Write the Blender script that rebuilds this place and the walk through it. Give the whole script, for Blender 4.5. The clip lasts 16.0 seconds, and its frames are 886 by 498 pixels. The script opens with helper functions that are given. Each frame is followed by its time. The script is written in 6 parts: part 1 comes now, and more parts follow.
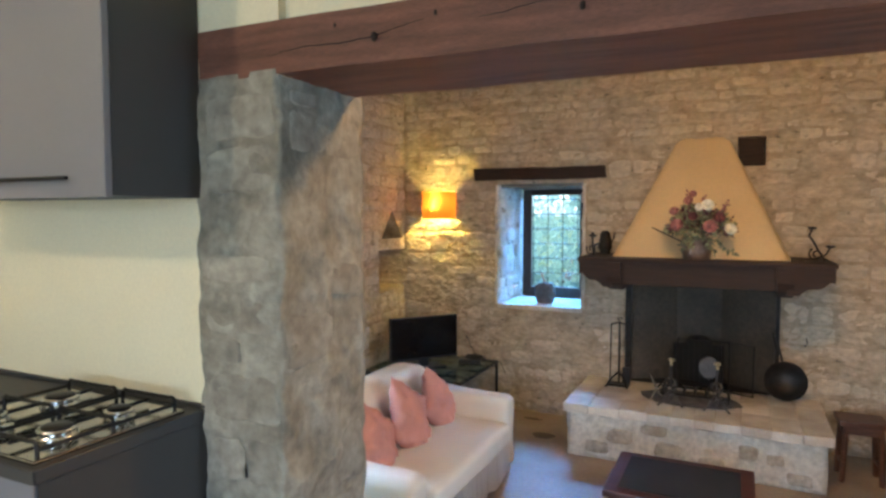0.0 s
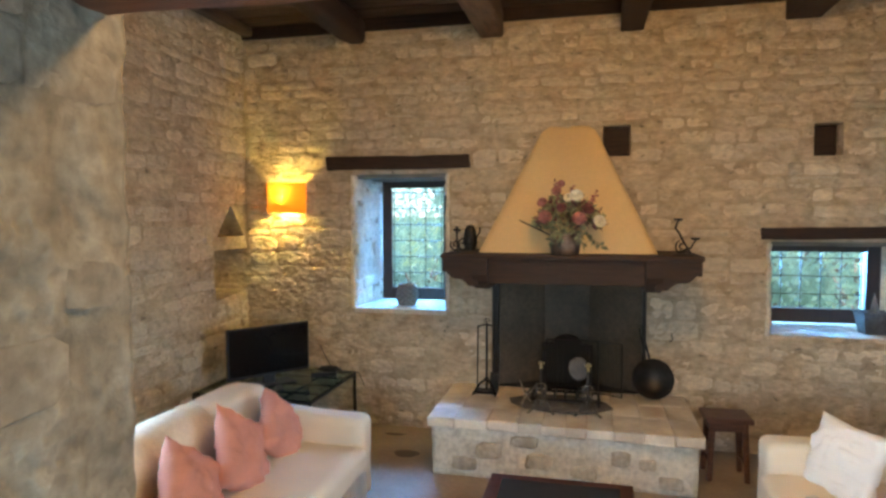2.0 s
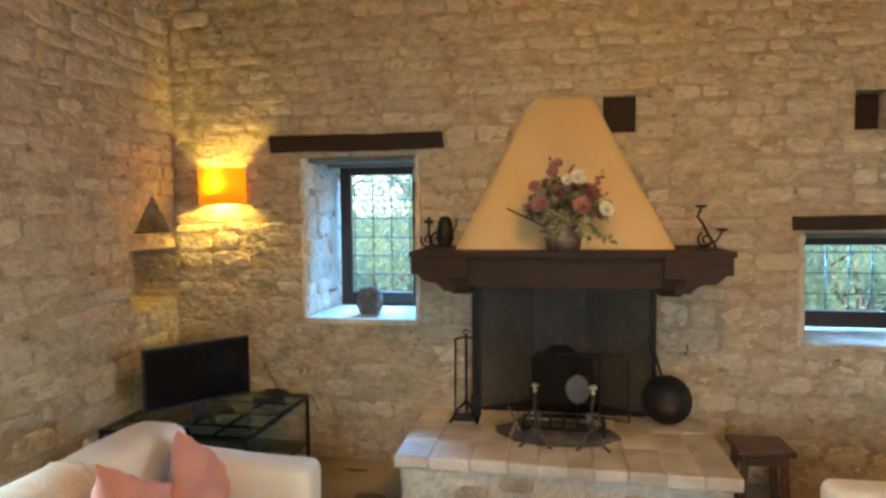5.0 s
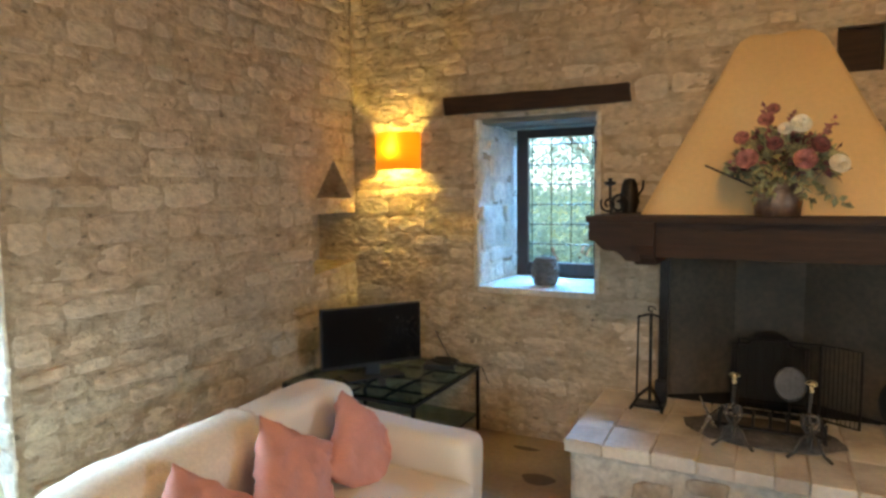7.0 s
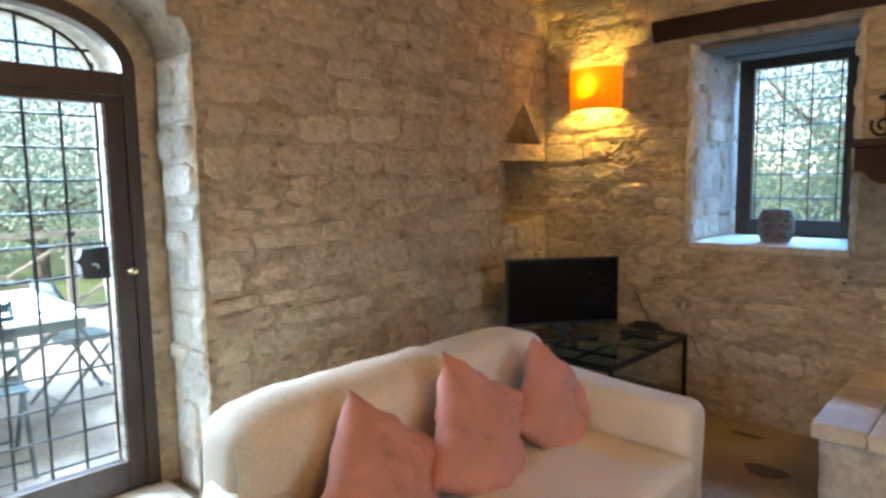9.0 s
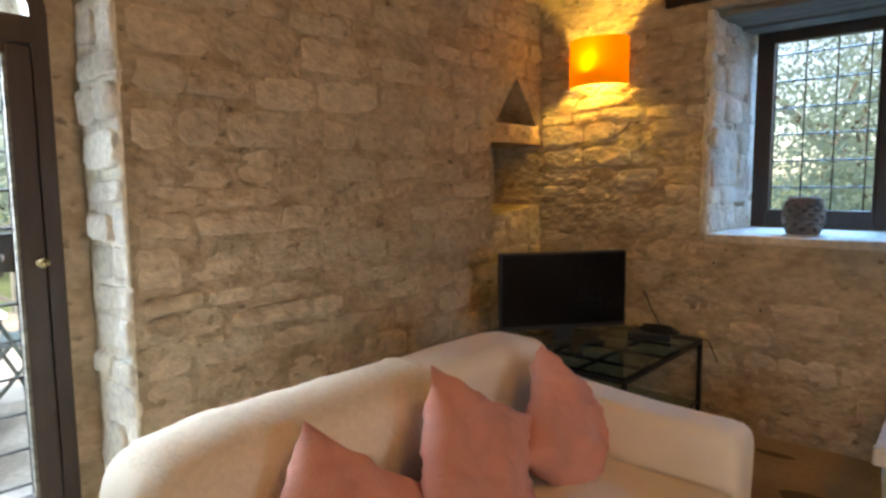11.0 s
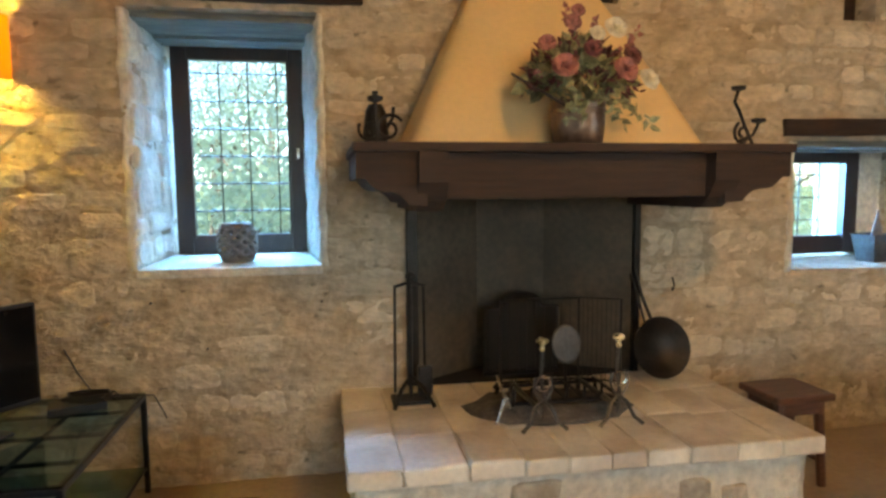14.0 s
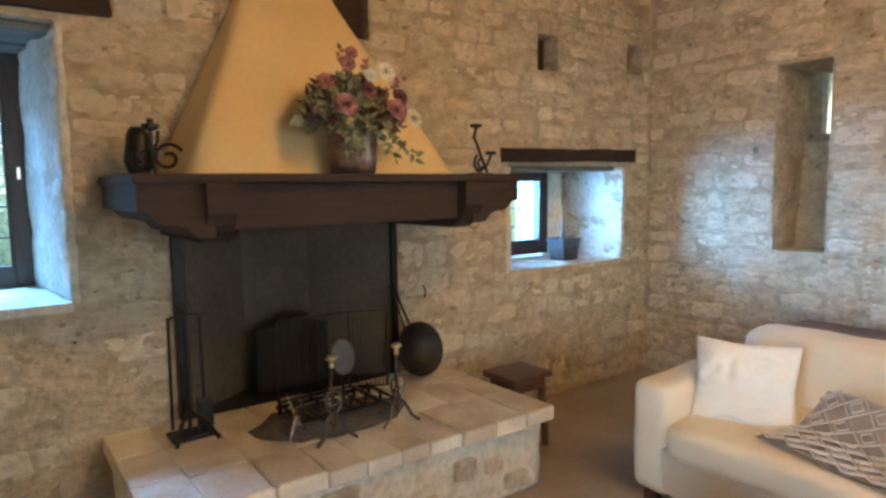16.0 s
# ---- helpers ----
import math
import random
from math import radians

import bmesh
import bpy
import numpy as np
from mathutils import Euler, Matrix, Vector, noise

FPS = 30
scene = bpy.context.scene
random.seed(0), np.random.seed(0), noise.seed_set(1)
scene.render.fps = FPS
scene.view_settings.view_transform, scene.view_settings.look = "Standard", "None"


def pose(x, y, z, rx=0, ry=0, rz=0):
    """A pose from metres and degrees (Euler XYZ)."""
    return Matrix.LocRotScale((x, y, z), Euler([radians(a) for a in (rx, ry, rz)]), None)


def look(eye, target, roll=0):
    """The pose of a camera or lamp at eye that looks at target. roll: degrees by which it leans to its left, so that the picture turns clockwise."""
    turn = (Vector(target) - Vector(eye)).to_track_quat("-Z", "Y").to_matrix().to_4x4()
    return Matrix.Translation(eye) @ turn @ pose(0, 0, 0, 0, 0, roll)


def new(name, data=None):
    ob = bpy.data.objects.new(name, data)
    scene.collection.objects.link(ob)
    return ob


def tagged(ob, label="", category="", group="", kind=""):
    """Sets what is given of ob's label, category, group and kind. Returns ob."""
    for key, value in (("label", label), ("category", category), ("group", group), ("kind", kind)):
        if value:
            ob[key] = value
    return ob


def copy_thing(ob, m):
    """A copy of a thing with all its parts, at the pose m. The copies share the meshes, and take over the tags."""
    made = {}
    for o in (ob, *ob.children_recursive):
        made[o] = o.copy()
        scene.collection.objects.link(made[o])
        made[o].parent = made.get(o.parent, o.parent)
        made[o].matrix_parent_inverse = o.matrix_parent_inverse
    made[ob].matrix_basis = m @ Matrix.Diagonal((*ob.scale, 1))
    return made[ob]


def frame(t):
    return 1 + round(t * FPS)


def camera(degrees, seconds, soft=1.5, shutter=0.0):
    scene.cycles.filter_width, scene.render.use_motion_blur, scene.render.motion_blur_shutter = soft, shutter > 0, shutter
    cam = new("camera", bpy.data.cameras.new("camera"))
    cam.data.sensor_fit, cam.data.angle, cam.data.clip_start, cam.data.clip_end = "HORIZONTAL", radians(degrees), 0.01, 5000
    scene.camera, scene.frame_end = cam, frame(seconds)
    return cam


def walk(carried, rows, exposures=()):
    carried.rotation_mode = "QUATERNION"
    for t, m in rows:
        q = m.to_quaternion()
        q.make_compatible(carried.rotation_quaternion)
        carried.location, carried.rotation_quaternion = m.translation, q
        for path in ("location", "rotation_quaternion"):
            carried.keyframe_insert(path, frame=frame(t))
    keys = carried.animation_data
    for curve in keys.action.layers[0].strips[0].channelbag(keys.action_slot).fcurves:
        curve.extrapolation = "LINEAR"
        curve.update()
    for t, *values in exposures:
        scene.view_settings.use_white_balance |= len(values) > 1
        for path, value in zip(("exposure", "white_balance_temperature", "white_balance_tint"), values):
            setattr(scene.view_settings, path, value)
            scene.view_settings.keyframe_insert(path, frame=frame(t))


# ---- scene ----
from mathutils.bvhtree import BVHTree

cam = camera(70.5, 16.0, 2.8)
METRES, EYE, TILT, LEAN, TURN = 3.84, 1.92, 0.0, 0.0, 25.3
ROWS = [
    (0.0, 0.0, 0.0, 0.0, 0.0, -3.1, -0.03),
    (0.5, 0.0038, 0.0387, -0.0052, -3.07, -3.1, -0.03),
    (1.0, 0.0138, 0.0685, -0.0153, -5.88, -3.1, 0.02),
    (1.5, 0.0313, 0.1131, -0.0149, -8.98, -3.09, 0.06),
    (2.0, 0.0402, 0.1572, -0.0168, -12.05, -3.01, 0.1),
    (2.5, 0.0398, 0.2088, -0.0197, -15.78, -2.93, 0.12),
    (3.0, 0.0449, 0.2471, -0.0226, -18.54, -2.92, 0.24),
    (5.5, 0.0992, 0.4105, -0.0393, -11.83, -3.22, 0.6),
    (6.0, 0.1069, 0.4298, -0.0451, -7.67, -3.6, 0.63),
    (6.5, 0.1149, 0.4456, -0.0476, -2.97, -4.22, 0.59),
    (7.0, 0.1198, 0.456, -0.0565, 2.08, -5.04, 0.62),
    (7.5, 0.1187, 0.4779, -0.0812, 6.71, -5.58, 0.68),
    (8.0, 0.1135, 0.4986, -0.0961, 11.17, -5.89, 0.81),
    (8.5, 0.1027, 0.5201, -0.109, 14.6, -6.0, 0.85),
    (9.0, 0.0832, 0.5486, -0.1281, 18.3, -6.1, 0.89),
    (11.5, 0.0436, 0.6952, -0.1536, 14.53, -6.04, 0.08),
    (12.0, 0.0598, 0.7189, -0.1484, 5.27, -5.89, -0.01),
    (12.5, 0.0523, 0.7414, -0.1435, -5.7, -5.76, 0.08),
    (13.0, 0.0287, 0.7644, -0.1344, -16.88, -5.63, 0.21),
    (13.5, 0.02, 0.7803, -0.1341, -26.8, -5.58, 0.36),
    (14.0, 0.0053, 0.7981, -0.1343, -35.75, -5.5, 0.47),
    (14.5, -0.0148, 0.8156, -0.1256, -43.21, -5.65, 0.55),
    (15.0, -0.0289, 0.8242, -0.1187, -49.91, -5.59, 0.65),
    (15.5, -0.05, 0.8265, -0.1093, -56.44, -5.69, 0.71),
    (16.0, -0.0804, 0.828, -0.1044, -62.12, -5.71, 0.77),
]
EXPOSURES = [(0.0, 2.25, 5750, 12), (1.0, 2.28, 6400, 11), (3.0, 2.3, 6250, 8), (5.5, 2.27, 7100, 9), (7.0, 2.12, 6900, 10), (8.0, 1.9, 6900, 15), (9.0, 1.75, 7400, 20), (11.5, 1.48, 8900, 25), (12.0, 1.92, 7500, 16), (12.5, 2.2, 7150, 8), (14.0, 2.35, 7500, 10), (15.0, 2.35, 7300, 11), (16.0, 2.28, 6950, 11)]
walk(cam, [(t, pose(0, 0, EYE, TILT, LEAN, TURN) @ pose(METRES * x, METRES * y, METRES * z, 90 + pitch, roll, yaw)) for t, x, y, z, yaw, pitch, roll in ROWS], EXPOSURES)

# world, sun and large lights
world = bpy.data.worlds.new("sky")
scene.world = world
world.use_nodes = True
wn = world.node_tree
sky = wn.nodes.new("ShaderNodeTexSky")
sky.sky_type, sky.sun_disc = "NISHITA", False
sky.sun_elevation, sky.sun_rotation = radians(48), radians(160)
wn.links.new(sky.outputs[0], wn.nodes["Background"].inputs[0])
wn.nodes["Background"].inputs[1].default_value = 0.15
sun = new("sun", bpy.data.lights.new("sun", "SUN"))
sun.data.energy, sun.data.angle, sun.data.color = 5.0, radians(0.6), (1, 0.95, 0.86)
sun.matrix_world = look((3.4, -9.4, 11.1), (0, 0, 0))


def area(name, eye, target, w, h, watts, colour):
    lamp = new(name, bpy.data.lights.new(name, "AREA"))
    lamp.data.shape, lamp.data.size, lamp.data.size_y = "RECTANGLE", w, h
    lamp.data.energy, lamp.data.color = watts, colour
    lamp.matrix_world = look(eye, target)
    return lamp


def bulb(name, at, watts, colour, radius):
    lamp = new(name, bpy.data.lights.new(name, "POINT"))
    lamp.data.energy, lamp.data.color, lamp.data.shadow_soft_size = watts, colour, radius
    lamp.location = at
    return lamp


COOL = (0.46, 0.72, 1.0)
area("door_daylight", (-5.3, 2.6, 3.3), (-2.2, 3.2, 0.6), 2.0, 1.2, 390, COOL)
area("terrace_daylight", (-8.0, 0.95, 1.7), (0.9, 4.1, 1.0), 1.9, 3.2, 210, (0.62, 0.82, 1.0))
area("window_daylight", (-1.9, 7.6, 3.05), (-1.6, 5.7, 1.2), 1.4, 0.9, 130, (0.15, 0.46, 1.0))
area("small_window_daylight", (1.1, 7.7, 1.45), (2.4, 5.9, 1.05), 1.2, 0.7, 90, (0.17, 0.48, 1.0))
# added cool fill lamp, shining in through the made-up gap in the east wall
area("east_fill", (4.3, 1.8, 1.7), (-3.2, 4.0, 0.7), 1.2, 1.6, 34, COOL)
area("kitchen_window_daylight", (-0.2, -3.75, 1.9), (-0.1, 1.0, 1.3), 2.0, 1.6, 18, COOL)
bulb("sconce_bulb", (-2.80, 5.715, 1.985), 7.6, (1.0, 0.70, 0.13), 0.03)
bulb("kitchen_bulb", (-2.3, -0.3, 2.84), 8.5, (1.0, 0.76, 0.46), 0.05)
# added warm fill for the living room; its lamp and place are made up
bulb("living_fill", (0.175, 2.75, 3.09), 26, (1.0, 0.57, 0.20), 0.13)


# materials
def mat(name, base, rough=0.8, metal=0.0, var=0.25, scale=6.0, bump=0.3, fine=60.0, stretch=(1, 1, 1), tint=None, dist=0.01, spread=0.0, island=False, pit_shade=0.0, alt=None):
    """A surface with broad stains, fine grain and relief; spread varies it from piece to piece."""
    m = bpy.data.materials.new(name)
    m.use_nodes = True
    n, l = m.node_tree.nodes, m.node_tree.links
    b = n["Principled BSDF"]
    b.inputs["Metallic"].default_value = metal
    co = n.new("ShaderNodeNewGeometry")
    mp = n.new("ShaderNodeMapping")
    mp.inputs["Scale"].default_value = stretch
    l.new(co.outputs["Position"], mp.inputs[0])
    vec = mp.outputs[0]
    if spread:
        geo = n.new("ShaderNodeNewGeometry") if island else n.new("ShaderNodeObjectInfo")
        rnd = geo.outputs["Random Per Island"] if island else geo.outputs["Random"]
        shift = n.new("ShaderNodeVectorMath")
        shift.operation = "MULTIPLY_ADD"
        shift.inputs[1].default_value = (7, 7, 7)
        comb = n.new("ShaderNodeCombineXYZ")
        for i in range(3):
            l.new(rnd, comb.inputs[i])
        l.new(comb.outputs[0], shift.inputs[0])
        l.new(vec, shift.inputs[2])
        vec = shift.outputs[0]
    big = n.new("ShaderNodeTexNoise")
    big.inputs["Scale"].default_value, big.inputs["Detail"].default_value = scale, 7
    small = n.new("ShaderNodeTexNoise")
    small.inputs["Scale"].default_value, small.inputs["Detail"].default_value = fine, 6
    l.new(vec, big.inputs[0])
    l.new(vec, small.inputs[0])
    ramp = n.new("ShaderNodeValToRGB")
    tint = tint or tuple(c * (1 - 1.6 * var) for c in base)
    ramp.color_ramp.elements[0].position, ramp.color_ramp.elements[1].position = 0.32, 0.66
    ramp.color_ramp.elements[0].color = (*tint, 1)
    ramp.color_ramp.elements[1].color = (*base, 1)
    l.new(big.outputs[0], ramp.inputs[0])
    hsv = n.new("ShaderNodeHueSaturation")
    val = n.new("ShaderNodeMapRange")
    val.inputs[3].default_value, val.inputs[4].default_value = 1 - var, 1 + var * 0.9
    val.inputs[1].default_value, val.inputs[2].default_value = 0.3, 0.7
    l.new(small.outputs[0], val.inputs[0])
    out = val.outputs[0]
    if spread:
        mul, sp = n.new("ShaderNodeMath"), n.new("ShaderNodeMapRange")
        mul.operation = "MULTIPLY"
        sp.inputs[3].default_value, sp.inputs[4].default_value = 1 - spread, 1 + spread
        l.new(rnd, sp.inputs[0])
        l.new(out, mul.inputs[0])
        l.new(sp.outputs[0], mul.inputs[1])
        out = mul.outputs[0]
    # scattered dark spots: the shade of small holes, painted into the colour
    if pit_shade:
        spot, cut, mul2 = n.new("ShaderNodeTexNoise"), n.new("ShaderNodeMapRange"), n.new("ShaderNodeMath")
        spot.inputs["Scale"].default_value, spot.inputs["Detail"].default_value = 13, 3
        cut.inputs[1].default_value, cut.inputs[2].default_value = 0.64, 0.72
        cut.inputs[3].default_value, cut.inputs[4].default_value = 1.0, 1.0 - pit_shade
        mul2.operation = "MULTIPLY"
        l.new(vec, spot.inputs[0])
        l.new(spot.outputs[0], cut.inputs[0])
        l.new(cut.outputs[0], mul2.inputs[0])
        l.new(out, mul2.inputs[1])
        out = mul2.outputs[0]
    l.new(out, hsv.inputs["Value"])
    colour = ramp.outputs[0]
    if alt:
        hop, frac, mix = n.new("ShaderNodeMath"), n.new("ShaderNodeMath"), n.new("ShaderNodeMixRGB")
        hop.operation, frac.operation = "MULTIPLY", "FRACT"
        hop.inputs[1].default_value = 7.31
        l.new(rnd, hop.inputs[0])
        l.new(hop.outputs[0], frac.inputs[0])
        l.new(frac.outputs[0], mix.inputs[0])
        l.new(colour, mix.inputs[1])
        mix.inputs[2].default_value = (*alt, 1)
        colour = mix.outputs[0]
    l.new(colour, hsv.inputs["Color"])
    l.new(hsv.outputs[0], b.inputs["Base Color"])
    rr = n.new("ShaderNodeMapRange")
    rr.inputs[3].default_value, rr.inputs[4].default_value = max(0.04, rough - 0.1), min(1, rough + 0.1)
    l.new(small.outputs[0], rr.inputs[0])
    l.new(rr.outputs[0], b.inputs["Roughness"])
    if bump:
        add = n.new("ShaderNodeMath")
        add.operation = "MULTIPLY_ADD"
        add.inputs[1].default_value = 0.35
        l.new(small.outputs[0], add.inputs[0])
        l.new(big.outputs[0], add.inputs[2])
        bp = n.new("ShaderNodeBump")
        bp.inputs["Strength"].default_value, bp.inputs["Distance"].default_value = bump, dist
        l.new(add.outputs[0], bp.inputs["Height"])
        l.new(bp.outputs[0], b.inputs["Normal"])
    return m


def glass_mat(name, rough=0.0, tint=(1, 1, 1)):
    m = bpy.data.materials.new(name)
    m.use_nodes = True
    b = m.node_tree.nodes["Principled BSDF"]
    b.inputs["Base Color"].default_value = (*tint, 1)
    b.inputs["Transmission Weight"].default_value, b.inputs["Roughness"].default_value, b.inputs["IOR"].default_value = 1, rough, 1.45
    return m


def glow_mat(name, colour, strength, base=None):
    m = bpy.data.materials.new(name)
    m.use_nodes = True
    b = m.node_tree.nodes["Principled BSDF"]
    b.inputs["Base Color"].default_value = (*(base or colour), 1)
    b.inputs["Emission Color"].default_value = (*colour, 1)
    b.inputs["Emission Strength"].default_value = strength
    return m


M_MORTAR = mat("wall_mortar", (0.545, 0.45, 0.325), 0.95, 0, 0.19, 7, 1.0, 21, (1, 1, 1.5), (0.375, 0.295, 0.20), 0.040, pit_shade=0.5)
M_STONE = mat("limestone", (0.60, 0.50, 0.365), 0.92, 0, 0.19, 8, 1.0, 20, (1, 1, 1.5), (0.42, 0.335, 0.235), 0.042, 0.12, pit_shade=0.4, alt=(0.61, 0.525, 0.40))
M_STONES = mat("limestone_joined", (0.60, 0.50, 0.365), 0.92, 0, 0.19, 8, 1.0, 20, (1, 1, 1.5), (0.42, 0.335, 0.235), 0.042, 0.12, pit_shade=0.4, island=True, alt=(0.61, 0.525, 0.40))
M_PALE = mat("whitewashed_stone", (0.79, 0.745, 0.65), 0.92, 0, 0.2, 5, 1.0, 30, tint=(0.66, 0.60, 0.49), dist=0.028, spread=0.15)
M_PIER = mat("grey_limewashed_rubble", (0.36, 0.33, 0.265), 0.95, 0, 0.25, 5.5, 1.0, 26, tint=(0.21, 0.185, 0.14), dist=0.04)
M_PIERS = mat("grey_limewashed_stone", (0.36, 0.33, 0.265), 0.95, 0, 0.25, 5.5, 0.9, 24, tint=(0.24, 0.21, 0.165), dist=0.03, spread=0.15)
M_PATCH = mat("bare_hearth_stone", (0.52, 0.46, 0.37), 0.92, 0, 0.25, 7, 0.9, 26, tint=(0.38, 0.32, 0.24), dist=0.02, spread=0.2)
M_YELLOW = mat("cream_wall_paint", (0.80, 0.72, 0.50), 0.75, 0, 0.04, 2, 0.15, 80, dist=0.003)
M_HOOD = mat("ochre_plaster", (0.74, 0.53, 0.27), 0.85, 0, 0.035, 2.5, 0.12, 40, dist=0.004)
M_OAK = mat("dark_stained_beam", (0.038, 0.016, 0.008), 0.72, 0, 0.35, 5, 0.7, 70, (1, 9, 9), dist=0.008)
M_BEAM = mat("reddish_chestnut_beam", (0.215, 0.088, 0.055), 0.55, 0, 0.3, 3, 0.7, 60, (1, 10, 10), dist=0.008)
M_JOIST = mat("brown_joist_wood", (0.15, 0.085, 0.048), 0.65, 0, 0.35, 4, 0.7, 60, (9, 1, 9), dist=0.008)
M_BOARD = mat("dark_ceiling_boards", (0.10, 0.058, 0.036), 0.7, 0, 0.35, 3, 0.5, 50, (1, 8, 8), dist=0.006)
M_GREYWOOD = mat("weathered_grey_wood", (0.26, 0.25, 0.21), 0.85, 0, 0.35, 4, 0.8, 60, (1, 12, 12), dist=0.008)
M_FRAME = mat("dark_brown_frame_paint", (0.045, 0.026, 0.020), 0.4, 0, 0.2, 5, 0.25, 60, (8, 8, 1), dist=0.003)
M_FLOOR = mat("worn_terracotta_floor", (0.39, 0.305, 0.225), 0.5, 0, 0.14, 1.6, 0.35, 30, tint=(0.25, 0.185, 0.13), dist=0.006)
M_SLAB = mat("hearth_slab_stone", (0.73, 0.66, 0.55), 0.75, 0, 0.08, 4, 0.35, 40, tint=(0.47, 0.39, 0.30), dist=0.006, spread=0.12)
M_SLIP = mat("white_cotton_slipcover", (0.80, 0.73, 0.61), 0.95, 0, 0.04, 3, 0.35, 260, dist=0.004)
M_WAFFLE = mat("cream_waffle_cotton", (0.80, 0.72, 0.58), 0.95, 0, 0.06, 55, 0.7, 150, (1, 1, 1.3), dist=0.006)
M_PINK = mat("salmon_pink_cotton", (0.68, 0.315, 0.245), 0.9, 0, 0.1, 5, 0.4, 200, dist=0.004)
M_WHITE = mat("white_cotton", (0.84, 0.84, 0.84), 0.95, 0, 0.04, 4, 0.35, 240, dist=0.004)
M_IRON = mat("black_iron", (0.032, 0.029, 0.027), 0.45, 0.7, 0.3, 9, 0.4, 90, dist=0.003)
M_FORGED = mat("forged_steel", (0.14, 0.135, 0.125), 0.35, 0.9, 0.3, 12, 0.4, 90, dist=0.003)
M_SOOT = mat("sooty_metal_sheet", (0.088, 0.071, 0.049), 0.65, 0.0, 0.3, 2.5, 0.25, 30, dist=0.004)
M_BLACK = mat("soot_black", (0.012, 0.011, 0.010), 0.9, 0, 0.3, 4, 0.4, 40, dist=0.006)
M_BRASS = mat("polished_brass", (0.76, 0.62, 0.34), 0.28, 1.0, 0.1, 20, 0.0)
M_STEEL = mat("brushed_steel", (0.62, 0.62, 0.60), 0.25, 1.0, 0.06, 20, 0.0)
M_HOB = mat("dark_polished_hob_steel", (0.42, 0.41, 0.39), 0.16, 1.0, 0.1, 6, 0.0)
M_TIN = mat("aged_tin", (0.28, 0.19, 0.14), 0.38, 0.85, 0.3, 9, 0.2, 40, dist=0.003)
M_GALV = mat("galvanised_zinc", (0.20, 0.20, 0.20), 0.55, 0.3, 0.25, 14, 0.2, 50, dist=0.002)
M_SCREEN = mat("black_screen_glass", (0.006, 0.006, 0.007), 0.12, 0, 0.02, 2, 0.0)
M_SCREEN.node_tree.nodes["Principled BSDF"].inputs["Specular IOR Level"].default_value = 0.22
M_PLASTIC = mat("black_plastic", (0.012, 0.012, 0.013), 0.4, 0, 0.1, 30, 0.1)
M_GREY = mat("grey_laminate", (0.205, 0.195, 0.205), 0.5, 0, 0.03, 2, 0.05)
M_DARKGREY = mat("dark_grey_laminate", (0.05, 0.047, 0.044), 0.55, 0, 0.06, 2, 0.05)
M_MAHOG = mat("dark_mahogany", (0.085, 0.030, 0.022), 0.35, 0, 0.3, 4, 0.3, 60, (1, 9, 9), dist=0.003)
M_STOOL = mat("brown_stool_wood", (0.13, 0.055, 0.03), 0.42, 0, 0.3, 5, 0.4, 60, (1, 9, 9), dist=0.003)
M_CERAMIC = mat("grey_ceramic", (0.17, 0.16, 0.145), 0.5, 0, 0.15, 20, 0.2, 80, dist=0.002)
M_BRICK = mat("outdoor_brick", (0.55, 0.36, 0.26), 0.9, 0, 0.2, 9, 0.5, 60, dist=0.004, spread=0.3)
M_PAVE = mat("terrace_brick_paving", (0.34, 0.27, 0.22), 0.9, 0, 0.25, 3, 0.5, 30, dist=0.01)
M_GRASS = mat("grass_ground", (0.09, 0.13, 0.045), 0.95, 0, 0.3, 1.5, 0.6, 20, dist=0.03)
M_BARK = mat("bark", (0.14, 0.11, 0.085), 0.95, 0, 0.3, 8, 0.8, 40, (6, 6, 1), dist=0.01)
M_LEAF = mat("tree_leaf", (0.10, 0.15, 0.11), 0.6, 0, 0.3, 1.2, 0.0, 9, spread=0.4, island=True)
ln = M_LEAF.node_tree
tr, ad = ln.nodes.new("ShaderNodeBsdfTranslucent"), ln.nodes.new("ShaderNodeMixShader")
tr.inputs[0].default_value = (0.55, 0.68, 0.58, 1)
ad.inputs[0].default_value = 0.6
ln.links.new(ln.nodes["Principled BSDF"].outputs[0], ad.inputs[1])
ln.links.new(tr.outputs[0], ad.inputs[2])
ln.links.new(ad.outputs[0], ln.nodes["Material Output"].inputs[0])
M_PATIO = mat("dark_green_patio_paint", (0.035, 0.06, 0.06), 0.5, 0.2, 0.15, 9, 0.1)
# the panes' blue tint stands in for cool, hazy daylight outside
M_GLASS = glass_mat("window_glass", 0.0, (0.74, 0.90, 1.0))
M_TABLEGLASS = glass_mat("green_table_glass", 0.02, (0.55, 0.75, 0.68))
M_SHADE = glow_mat("lit_orange_shade", (1.0, 0.31, 0.010), 0.15, (0.45, 0.17, 0.03))
M_GLOWB = glow_mat("lit_bulb", (1.0, 0.82, 0.5), 3)
M_REDLEAF = mat("burgundy_leaf", (0.19, 0.062, 0.060), 0.7, 0, 0.3, 30, 0.0, spread=0.4, island=True)
M_GREENLEAF = mat("olive_leaf", (0.27, 0.27, 0.14), 0.7, 0, 0.3, 30, 0.0, spread=0.4, island=True)
M_PALELEAF = mat("pale_olive_leaf", (0.42, 0.40, 0.20), 0.7, 0, 0.2, 30, 0.0, spread=0.3, island=True)
M_ROSE = mat("dusty_rose_petal", (0.42, 0.17, 0.15), 0.8, 0, 0.25, 40, 0.0, spread=0.25, island=True)
